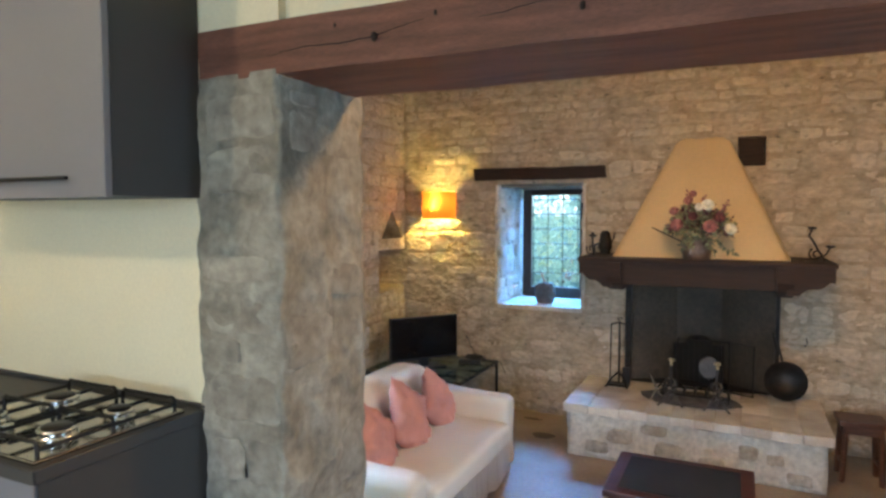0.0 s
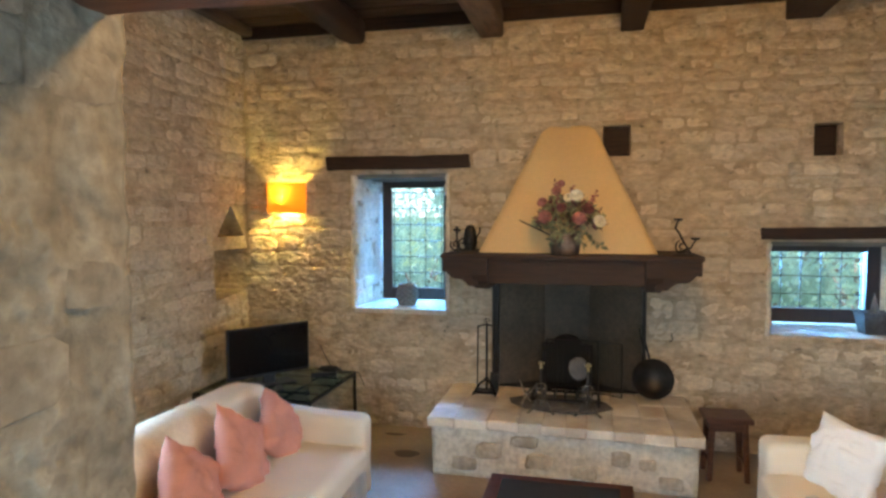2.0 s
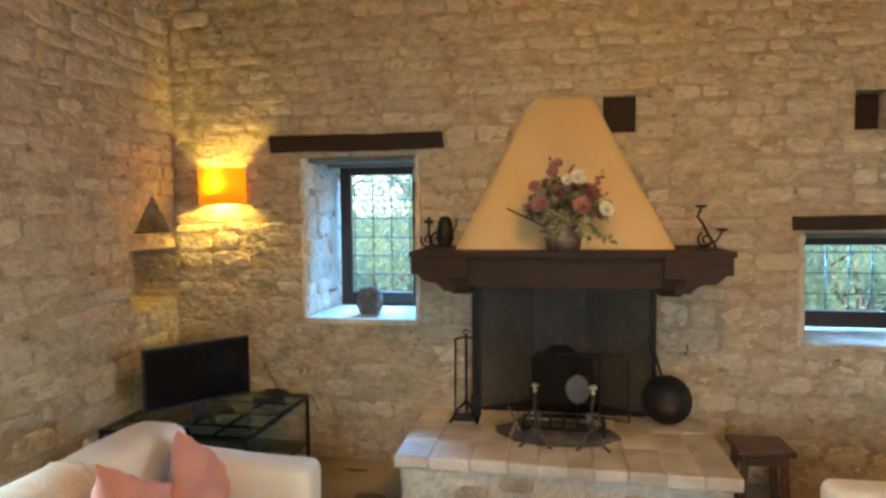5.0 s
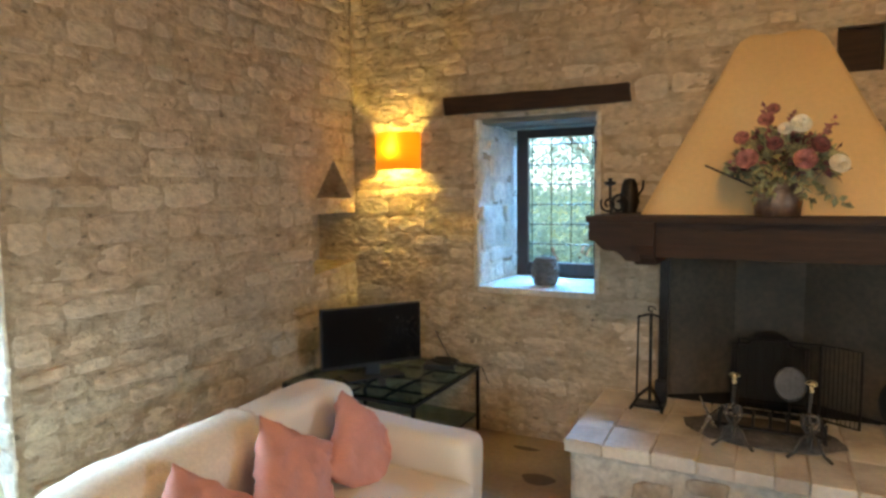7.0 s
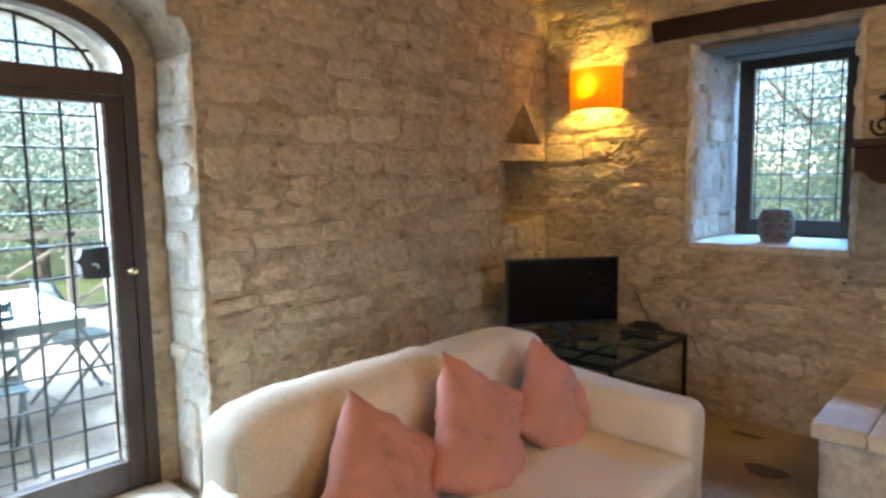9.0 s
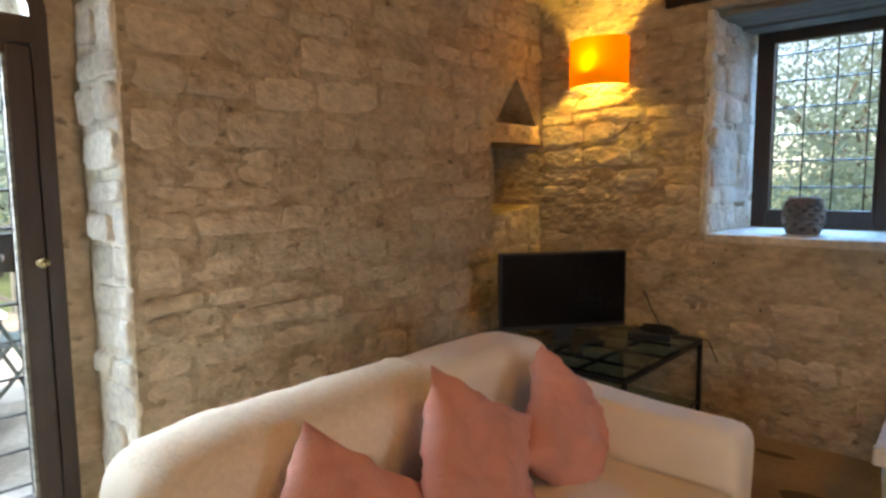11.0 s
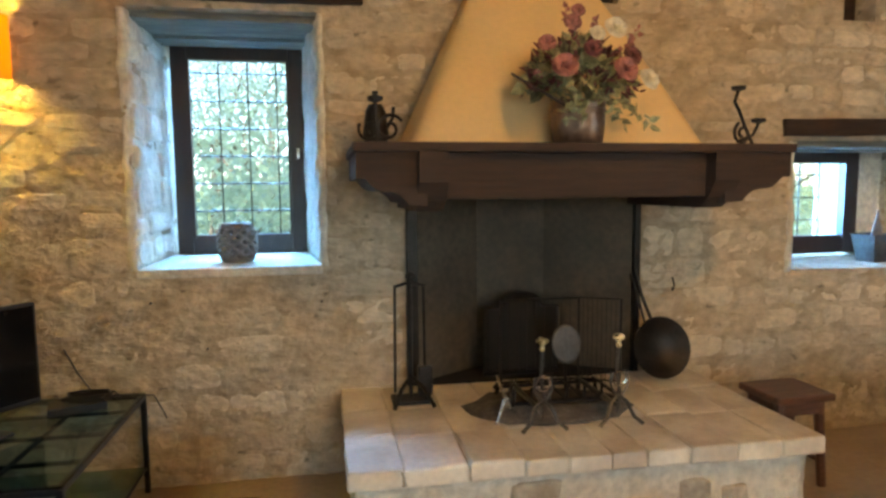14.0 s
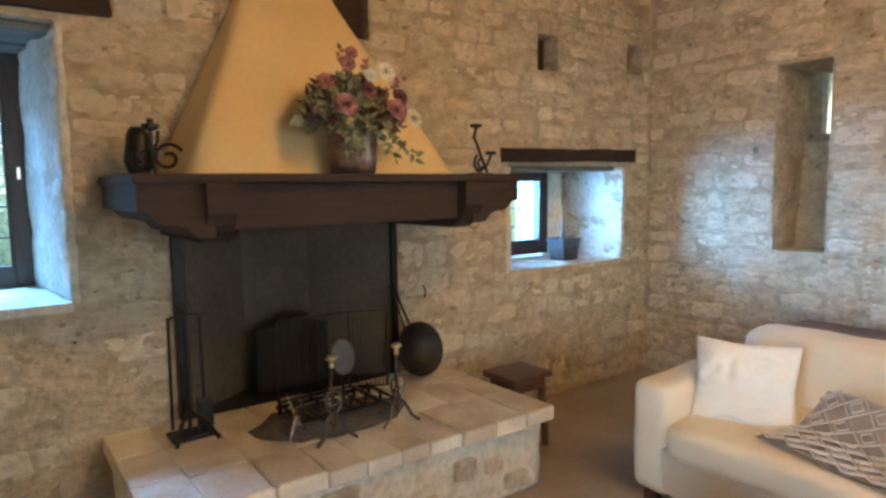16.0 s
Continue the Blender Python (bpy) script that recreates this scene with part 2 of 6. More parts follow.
M_CREAM = mat("cream_petal", (0.80, 0.74, 0.60), 0.8, 0, 0.12, 40, 0.0, spread=0.1, island=True)


# building helpers
def link(name, bm, material, parent=None, label="", smooth=False):
    me = bpy.data.meshes.new(name)
    bm.normal_update()
    bm.to_mesh(me)
    bm.free()
    me.materials.append(material)
    if smooth:
        for p in me.polygons:
            p.use_smooth = True
    ob = new(name, me)
    if parent:
        ob.parent = parent
    if label:
        ob["label"] = label
    return ob


def part(name, bm, material, parent, label="", smooth=False):
    return link(name, bm, material, parent, label, smooth)


def thing(name, at, label, category, turn=0.0, group=""):
    ob = new(name)
    ob.empty_display_size = 0.1
    ob.matrix_world = pose(*at, 0, 0, turn)
    return tagged(ob, label, category, group)


def box(x0, x1, y0, y1, z0, z1, bevel=0.0, bm=None, seg=2):
    own = bmesh.new()
    bmesh.ops.create_cube(own, size=1)
    for v in own.verts:
        v.co = (x0 + (v.co.x + 0.5) * (x1 - x0), y0 + (v.co.y + 0.5) * (y1 - y0), z0 + (v.co.z + 0.5) * (z1 - z0))
    if bevel:
        bmesh.ops.bevel(own, geom=own.edges[:], offset=bevel, segments=seg, affect="EDGES", profile=0.6)
    if bm is None:
        return own
    return join(bm, own)


def join(bm, other, m=None):
    if m is not None:
        other.transform(m)
    me = bpy.data.meshes.new("tmp")
    other.to_mesh(me)
    other.free()
    bm.from_mesh(me)
    bpy.data.meshes.remove(me)
    return bm


def rod(a, b, r, r2=None, seg=8, bm=None):
    a, b = Vector(a), Vector(b)
    own = bmesh.new()
    bmesh.ops.create_cone(own, cap_ends=True, segments=seg, radius1=r, radius2=r if r2 is None else r2, depth=(b - a).length)
    own.transform(Matrix.Translation((a + b) / 2) @ (b - a).to_track_quat("Z", "Y").to_matrix().to_4x4())
    return own if bm is None else join(bm, own)


def tube(points, r, seg=6, bm=None):
    """A bent rod: one closed skin swept along the points."""
    bm = bmesh.new() if bm is None else bm
    pts = [Vector(p) for p in points]
    side_ = None
    rings = []
    for k, p in enumerate(pts):
        d = (pts[min(k + 1, len(pts) - 1)] - pts[max(k - 1, 0)]).normalized()
        if side_ is None:
            side_ = d.orthogonal().normalized()
        else:
            side_ = side_ - d * side_.dot(d)
            side_ = side_.normalized() if side_.length > 1e-5 else d.orthogonal().normalized()
        up = d.cross(side_)
        rings.append([bm.verts.new(p + (side_ * math.cos(2 * math.pi * q / seg) + up * math.sin(2 * math.pi * q / seg)) * r) for q in range(seg)])
    for u, v in zip(rings, rings[1:]):
        for q in range(seg):
            bm.faces.new((u[q], u[(q + 1) % seg], v[(q + 1) % seg], v[q]))
    bm.faces.new(rings[0][::-1])
    bm.faces.new(rings[-1])
    return bm


def lathe(profile, seg=24, bm=None):
    own = bmesh.new()
    rings = []
    for r, z in profile:
        rings.append([own.verts.new((r * math.cos(2 * math.pi * i / seg), r * math.sin(2 * math.pi * i / seg), z)) for i in range(seg)])
    for a, b in zip(rings, rings[1:]):
        for i in range(seg):
            own.faces.new((a[i], a[(i + 1) % seg], b[(i + 1) % seg], b[i]))
    if profile[0][0] > 1e-4:
        own.faces.new(rings[0][::-1])
    if profile[-1][0] > 1e-4:
        own.faces.new(rings[-1])
    bmesh.ops.remove_doubles(own, verts=own.verts, dist=1e-5)
    return own if bm is None else join(bm, own)


def extrude_poly(pts, axis, a, b):
    """A prism: pts in the plane square to axis, from a to b along it."""
    bm = bmesh.new()

    def at(p, d):
        return {"x": (d, p[0], p[1]), "y": (p[0], d, p[1]), "z": (p[0], p[1], d)}[axis]
    lo, hi = [bm.verts.new(at(p, a)) for p in pts], [bm.verts.new(at(p, b)) for p in pts]
    bm.faces.new(lo)
    bm.faces.new(hi[::-1])
    for i in range(len(pts)):
        j = (i + 1) % len(pts)
        bm.faces.new((lo[j], lo[i], hi[i], hi[j]))
    bmesh.ops.recalc_face_normals(bm, faces=bm.faces[:])
    return bm


def round_box(x0, x1, y0, y1, z0, z1, r, cuts=10, lump=0.0, freq=4.0, seed=0.0):
    """A soft upholstered block with rounded edges and slight folds."""
    bm = bmesh.new()
    bmesh.ops.create_cube(bm, size=1)
    bmesh.ops.subdivide_edges(bm, edges=bm.edges[:], cuts=cuts, use_grid_fill=True)
    lo, hi = Vector((x0, y0, z0)), Vector((x1, y1, z1))
    for v in bm.verts:
        p = Vector([lo[i] + (0.5 + math.copysign(0.5 * abs(2 * v.co[i]) ** 0.75, v.co[i])) * (hi[i] - lo[i]) for i in range(3)])
        q = Vector([min(max(p[i], lo[i] + r), hi[i] - r) for i in range(3)])
        d = p - q
        if d.length > 1e-6:
            p = q + d.normalized() * r
        if lump:
            p += Vector((noise.noise(p * freq + Vector((seed, 0, 0))), noise.noise(p * freq + Vector((0, seed + 9, 0))), noise.noise(p * freq + Vector((0, 0, seed + 5))))) * lump
        v.co = p
    return bm


def cushion(w, h, t, seed, cuts=30):
    """A square cushion standing in the xz plane, plump in y, with pinched corners and creases."""
    bm = bmesh.new()
    grid = {}
    for s in (1, -1):
        for i in range(cuts + 1):
            for j in range(cuts + 1):
                u, v = 2 * i / cuts - 1, 2 * j / cuts - 1
                edge = i in (0, cuts) or j in (0, cuts)
                if s == -1 and edge:
                    grid[s, i, j] = grid[1, i, j]
                    continue
                fat = ((1 - u ** 2) * (1 - v ** 2)) ** 0.42
                k = 1 - 0.09 * (1 - abs(u)) * abs(v) ** 3 - 0.0
                k2 = 1 - 0.09 * (1 - abs(v)) * abs(u) ** 3
                crease = 0.024 * noise.noise(Vector((u * 2.2 + seed, v * 2.2, s))) + 0.016 * noise.noise(Vector((u * 3 + 3 * seed, v * 9, s * 2))) + 0.011 * math.sin(14 * math.atan2(v - 0.9, u + 0.2) + seed) * max(0.0, 1 - abs(v - 0.35)) * (1 - u * u) + 0.016 * math.sin(9 * (u + v * 0.6) + seed) * abs(u * v)
                grid[s, i, j] = bm.verts.new((u * w / 2 * k2, s * (fat * t / 2 + (0 if edge else crease)), v * h / 2 * k))
    for s in (1, -1):
        for i in range(cuts):
            for j in range(cuts):
                q = [grid[s, i, j], grid[s, i + 1, j], grid[s, i + 1, j + 1], grid[s, i, j + 1]]
                bm.faces.new(q if s == -1 else q[::-1])
    return bm


def wall_cells(u0, u1, v0, v1, holes, d0, d1, place):
    """A wall slab from d0 to d1 with rectangular holes (u0, u1, v0, v1); place(u, v, d) gives the point."""
    us = sorted({u0, u1, *[min(max(h[i], u0), u1) for h in holes for i in (0, 1)]})
    vs = sorted({v0, v1, *[min(max(h[i], v0), v1) for h in holes for i in (2, 3)]})
    solid = {}
    for i in range(len(us) - 1):
        for j in range(len(vs) - 1):
            cu, cv = (us[i] + us[i + 1]) / 2, (vs[j] + vs[j + 1]) / 2
            solid[i, j] = not any(h[0] < cu < h[1] and h[2] < cv < h[3] for h in holes)
    bm = bmesh.new()

    def quad(*c):
        bm.faces.new([bm.verts.new(place(*p)) for p in c])
    for (i, j), s in solid.items():
        if not s:
            continue
        a, b, c, d = us[i], us[i + 1], vs[j], vs[j + 1]
        quad((a, c, d0), (b, c, d0), (b, d, d0), (a, d, d0))
        quad((a, c, d1), (a, d, d1), (b, d, d1), (b, c, d1))
        for di, dj, e in ((-1, 0, ((a, c), (a, d))), (1, 0, ((b, c), (b, d))), (0, -1, ((a, c), (b, c))), (0, 1, ((a, d), (b, d)))):
            if not solid.get((i + di, j + dj)):
                (p, q), (r, s2) = e
                quad((p, q, d0), (r, s2, d0), (r, s2, d1), (p, q, d1))
    bmesh.ops.remove_doubles(bm, verts=bm.verts, dist=1e-5)
    bmesh.ops.recalc_face_normals(bm, faces=bm.faces[:])
    return bm


def arch_fill(c, a, b, spring, top, d0, d1):
    """The wall over an arch: between the half ellipse and the level top, along x from d0 to d1."""
    bm = bmesh.new()
    n = 24
    pts = [(c + a * math.cos(math.pi * i / n), spring + b * math.sin(math.pi * i / n)) for i in range(n + 1)]
    for d, flip in ((d0, 0), (d1, 1)):
        for p, q in zip(pts, pts[1:]):
            f = [bm.verts.new(w) for w in ((d, p[0], p[1]), (d, q[0], q[1]), (d, q[0], top), (d, p[0], top))]
            bm.faces.new(f[::-1] if flip else f)
    for p, q in zip(pts, pts[1:]):
        bm.faces.new([bm.verts.new(w) for w in ((d0, p[0], p[1]), (d1, p[0], p[1]), (d1, q[0], q[1]), (d0, q[0], q[1]))])
    bmesh.ops.remove_doubles(bm, verts=bm.verts, dist=1e-5)
    bmesh.ops.recalc_face_normals(bm, faces=bm.faces[:])
    return bm


def mortar_skin(bm, u0, u1, v0, v1, holes, place, cell=0.022, amp=0.016, seed=0.0):
    """An uneven coat of mortar on a wall face, left out at the holes; place(u, v, d) with d towards the room."""
    nu, nv = int((u1 - u0) / cell), int((v1 - v0) / cell)
    grid = {}

    def vert(i, j):
        if (i, j) not in grid:
            u, v = u0 + (u1 - u0) * i / nu, v0 + (v1 - v0) * j / nv
            p = Vector((u, v, seed))
            d = 0.5 * noise.noise(p * 4) + 0.6 * noise.noise(Vector((u * 8, v * 14, seed + 4))) + 0.5 * noise.noise(Vector((u * 21, v * 33, seed + 9))) + 0.25 * noise.noise(p * 45)
            grid[i, j] = bm.verts.new(place(u, v, 0.006 + amp * d))
        return grid[i, j]
    for i in range(nu):
        for j in range(nv):
            a, b, c, d = u0 + (u1 - u0) * i / nu, u0 + (u1 - u0) * (i + 1) / nu, v0 + (v1 - v0) * j / nv, v0 + (v1 - v0) * (j + 1) / nv
            if not any(h[0] < b and a < h[1] and h[2] < d and c < h[3] for h in holes):
                bm.faces.new((vert(i, j), vert(i + 1, j), vert(i + 1, j + 1), vert(i, j + 1)))
    return bm


# rubble stones, laid in uneven courses
def stone_mesh(seed, material):
    """A split block: a jittered four-sided outline with cut corners, steep sides and an uneven, nearly flat face."""
    rnd = random.Random(seed)
    corners = [(x + rnd.uniform(-0.06, 0.06), y + rnd.uniform(-0.08, 0.08)) for x, y in ((-0.47, -0.46), (0.47, -0.46), (0.47, 0.46), (-0.47, 0.46))]
    outline = []
    for i in range(4):
        p, q, r = corners[i - 1], corners[i], corners[(i + 1) % 4]
        for o in (p, r):
            c = rnd.uniform(0.06, 0.24)
            outline.append((q[0] + (o[0] - q[0]) * c, q[1] + (o[1] - q[1]) * c))
        if i % 2 == 0:
            outline.append(((q[0] + r[0]) / 2, (q[1] + r[1]) / 2 + rnd.uniform(-0.05, 0.05)))
    n = len(outline)
    tx, ty = rnd.uniform(-0.55, 0.55), rnd.uniform(-0.5, 0.5)
    verts, faces = [], []
    for sc, dep in ((1.0, -0.5), (0.95, 0.5), (0.80, 0.95)):
        for u, v in outline:
            verts.append((u * sc, v * sc, dep + (rnd.uniform(-0.16, 0.16) + tx * u + ty * v if dep > 0 else 0)))
    verts.append((rnd.uniform(-0.1, 0.1), rnd.uniform(-0.1, 0.1), rnd.uniform(0.85, 1.1)))
    for r in range(2):
        for i in range(n):
            j = (i + 1) % n
            faces.append((r * n + i, r * n + j, (r + 1) * n + j, (r + 1) * n + i))
    faces += [(2 * n + i, 2 * n + (i + 1) % n, 3 * n) for i in range(n)]
    me = bpy.data.meshes.new("stone")
    me.from_pydata(verts, [], faces)
    me.materials.append(material)
    for p in me.polygons:
        p.use_smooth = True
    return me


STONES = {m.name: [stone_mesh(40 + i, m) for i in range(24)] for m in (M_STONE, M_PALE, M_PIERS, M_PATCH)}
LAY = []


def lay_stones(parent, origin, uax, vax, u0, u1, v0, v1, holes, seed, near=None, material=None, rest=None, course=(0.06, 0.18), length=(0.10, 0.42), proud=(0.010, 0.030), gap=0.006, keep=1.0, limit=300):
    """Courses of rubble on a wall face; near(u, v) picks those that are parts of their own, the rest are one mesh."""
    LAY.append((parent, Vector(origin), Vector(uax), Vector(vax), u0, u1, v0, v1, holes, seed, near, material or M_STONE, rest or M_STONES, course, length, proud, gap, keep, limit))


def place_stones(parent, origin, uax, vax, u0, u1, v0, v1, holes, seed, near, material, rest, course, length, proud, gap, keep, limit):
    rnd = random.Random(seed)
    nrm = uax.cross(vax)
    protos = STONES[material.name]
    verts, faces, made = [], [], 0
    v = v0
    while v < v1 - 0.03:
        hgt = min(rnd.uniform(*course), v1 - v)
        spans = [(u0, u1)]
        for h in holes:
            if h[2] < v + hgt - 0.02 and h[3] > v + 0.02:
                spans = [s for a, b in spans for s in ((a, min(b, h[0])), (max(a, h[1]), b)) if s[1] - s[0] > 0.05]
        for a, b in spans:
            u = a + rnd.uniform(0, 0.02)
            while u < b - 0.05:
                w = rnd.uniform(*length)
                if b - (u + w) < 0.09:
                    w = b - u
                if rnd.random() < keep:
                    hh = hgt * rnd.uniform(0.74, 1.04)
                    cu, cv = u + w / 2, v + hgt / 2 + rnd.uniform(-0.012, 0.012)
                    d = rnd.uniform(*proud)
                    me = rnd.choice(protos)
                    rot = Matrix.Rotation(radians(rnd.uniform(-3, 3)), 3, "Z")
                    base = Matrix((uax, vax, nrm)).transposed() @ rot @ Matrix.Diagonal((max(w - gap, 0.03) * rnd.choice((1, -1)), (hh - gap * 0.5) * 1.0, d))
                    at = origin + uax * cu + vax * cv
                    if base.determinant() < 0:
                        base = base @ Matrix.Diagonal((-1, 1, 1))
                    if (near is None or near(cu, cv)) and made < limit:
                        ob = new("stone", me)
                        ob.parent = parent
                        ob.matrix_parent_inverse = parent.matrix_world.inverted()
                        ob.matrix_basis = Matrix.Translation(at) @ base.to_4x4()
                        made += 1
                    else:
                        k = len(verts)
                        for q in me.vertices:
                            verts.append(tuple(at + base @ q.co))
                        faces.extend(tuple(k + i for i in p.vertices) for p in me.polygons)
                u += w
        v += hgt
    if faces:
        me = bpy.data.meshes.new("rubble_stones")
        me.from_pydata(verts, [], faces)
        me.materials.append(rest)
        for p in me.polygons:
            p.use_smooth = True
        tagged(new("rubble_stones", me), "", "", "", "stuff").parent = parent


def structure(ob, label, category):
    return tagged(ob, label, category, "", "structure")


# ---------------------------------------------------------------- the shell of the house
XL, XR, YF, ZC, KF = -3.22, 2.76, 5.844, 3.56, 0.38
WIN1, WIN2 = (-2.16, -1.32, 1.04, 2.225), (1.225, 2.42, 0.93, 1.655)
FIREBOX = (-0.905, 0.31, 0.42, 1.42)
PUTLOGS = [(-0.03, 0.185, 2.33, 2.575), (1.50, 1.70, 2.30, 2.545), (2.47, 2.66, 2.36, 2.59)]

bm = box(-4.0, 3.6, 1.98, 6.7, -0.2, 0.0)
floor = structure(link("floor", bm, M_FLOOR), "worn brown terracotta floor with dark stains", "floor")
bm = box(-4.0, 3.6, -3.2, 1.98, -0.2, KF)
box(-1.27, XR, 1.98, 2.28, 0.0, KF / 2, bm=bm)
structure(link("floor_kitchen", bm, M_FLOOR), "raised terracotta kitchen floor with one step down", "floor")
# old stains soaked into the floor
for x, y, rx, ry in ((-1.50, 5.22, 0.10, 0.075), (-1.72, 5.62, 0.09, 0.03)):
    b = bmesh.new()
    b.faces.new([b.verts.new((x + rx * math.cos(a) * (1 + 0.15 * math.sin(3 * a)), y + ry * math.sin(a), 0.004)) for a in [i * math.pi / 9 for i in range(18)]])
    part("stain", b, mat("soaked_stain", (0.10, 0.062, 0.04), 0.5, 0, 0.2, 8, 0.1), floor, "dark soaked floor stain")


def far(u, v, d):
    return (u, d, v)


bm = wall_cells(-4.0, 3.5, 0, 4.0, [WIN1, WIN2, FIREBOX, *PUTLOGS], YF, 6.1, far)
join(bm, wall_cells(-4.0, 3.5, 0, 4.0, [WIN1, WIN2], 6.1, 6.8, far))
mortar_skin(bm, XL, XR, 0.0, 3.55, [WIN1, WIN2, FIREBOX, *PUTLOGS], lambda u, v, d: (u, YF - d, v), seed=1.0)
wall_far = structure(link("wall_north", bm, M_MORTAR), "rubble limestone wall with pale mortar", "wall")


def side(u, v, d):
    return (d, u, v)


DOOR = (2.13, 3.27, 0.0, 2.35)
NICHE = (5.325, YF, 1.12, 1.565)
TRI = (5.37, 5.805, 1.68, 1.965)
bm = wall_cells(1.6, YF, 0, 4.0, [DOOR, NICHE, TRI], XL, XL - 0.36, side)
join(bm, wall_cells(1.6, YF + 0.9, 0, 4.0, [DOOR], XL - 0.36, -3.6, side))
join(bm, wall_cells(1.6, YF + 0.9, 0, 4.0, [(2.28, 3.12, 0, 2.19)], -3.6, -4.0, side))
join(bm, arch_fill(2.70, 0.57, 0.365, 1.985, 2.35, XL, -3.6))
join(bm, arch_fill(2.70, 0.42, 0.25, 1.94, 2.19, -3.6, -4.0))
ty = (TRI[0] + TRI[1]) / 2
for s, e in ((TRI[0], ty), (TRI[1], ty)):
    join(bm, extrude_poly([(s, TRI[2]), (e, TRI[3]), (s, TRI[3])], "x", XL, XL - 0.36))
join(bm, extrude_poly([(NICHE[0], NICHE[2] - 0.1), (NICHE[1], NICHE[2] - 0.1), (NICHE[1], NICHE[2] + 0.06), (NICHE[0], NICHE[2] + 0.01)], "x", XL - 0.002, XL - 0.355))
mortar_skin(bm, 1.98, YF, 0.0, 3.55, [(DOOR[0], DOOR[1], 0, 2.0), (DOOR[0] + 0.02, DOOR[1] - 0.02, 2.0, 2.1), (DOOR[0] + 0.1, DOOR[1] - 0.1, 2.1, 2.22), (DOOR[0] + 0.2, DOOR[1] - 0.2, 2.2, 2.33), NICHE, TRI], lambda u, v, d: (XL + d, u, v), amp=0.022, seed=2.0)
wall_west = structure(link("wall_west", bm, M_MORTAR), "rubble limestone wall with arched doorway and small corner niches", "wall")

# east wall with a splayed slit window
SLIT = (4.50, 4.84, 1.05, 2.30)
# EAST: unseen gap, cut only to let the cool fill lamp in
EAST = (1.75, 2.75, 0.02, 2.15)
bm = wall_cells(-3.2, YF, 0, 4.0, [SLIT, EAST], XR, XR + 0.54, side)
join(bm, wall_cells(-3.2, YF, 0, 4.0, [(4.56, 4.775, 1.85, 2.30), EAST], XR + 0.54, XR + 0.72, side))
join(bm, extrude_poly([(XR + 0.34, 1.045), (XR + 0.545, 1.045), (XR + 0.545, 1.86), (XR + 0.44, 1.80)], "y", 4.502, 4.838))
mortar_skin(bm, 2.0, YF, 0.0, 3.55, [SLIT, EAST], lambda u, v, d: (XR - d, u, v), seed=3.0)
wall_east = structure(link("wall_east", bm, M_MORTAR), "rubble limestone wall with a deep slit window", "wall")

# the end of an old beam still sits in the first hole
structure(link("beam_end", box(PUTLOGS[0][0] + 0.006, PUTLOGS[0][1] - 0.006, YF + 0.045, 6.09, PUTLOGS[0][2] + 0.004, PUTLOGS[0][3] - 0.006, 0.006), M_OAK), "dark sawn-off beam end in the wall", "beam")
# the other two are empty: dark blocks stand in for the shade inside
for u0, u1, v0, v1 in PUTLOGS[1:]:
    structure(link("beam_end", box(u0 + 0.006, u1 - 0.006, YF + 0.13, 6.09, v0 + 0.004, v1 - 0.006, 0.006), M_OAK), "dark block added for the shade deep in a wall socket", "beam")
# kitchen side
bm = wall_cells(-4.0, -1.27, 0, 4.0, [(-1.6, -1.2, 0, 2.345)], 1.527, 1.97, far)
join(bm, wall_cells(-1.27, XR, 2.50, 4.0, [], 1.56, 1.95, far))
structure(link("wall_partition", bm, M_YELLOW), "cream painted kitchen wall over a beam", "wall")
bm = wall_cells(-4.0, 3.5, 0, 4.0, [(-1.3, 0.9, 0.4, 2.6)], -3.2, -3.5, far)
structure(link("wall_south", bm, M_YELLOW), "cream painted kitchen back wall", "wall")
bm = wall_cells(-3.5, 1.6, 0, 4.0, [], -3.8, -4.0, side)
structure(link("wall_kitchen_west", bm, M_YELLOW), "cream painted kitchen side wall", "wall")
bm = box(-4.0, 3.5, -3.5, 1.56, 3.0, 3.12)
structure(link("ceiling_kitchen", bm, M_YELLOW), "cream plaster kitchen ceiling", "ceiling")


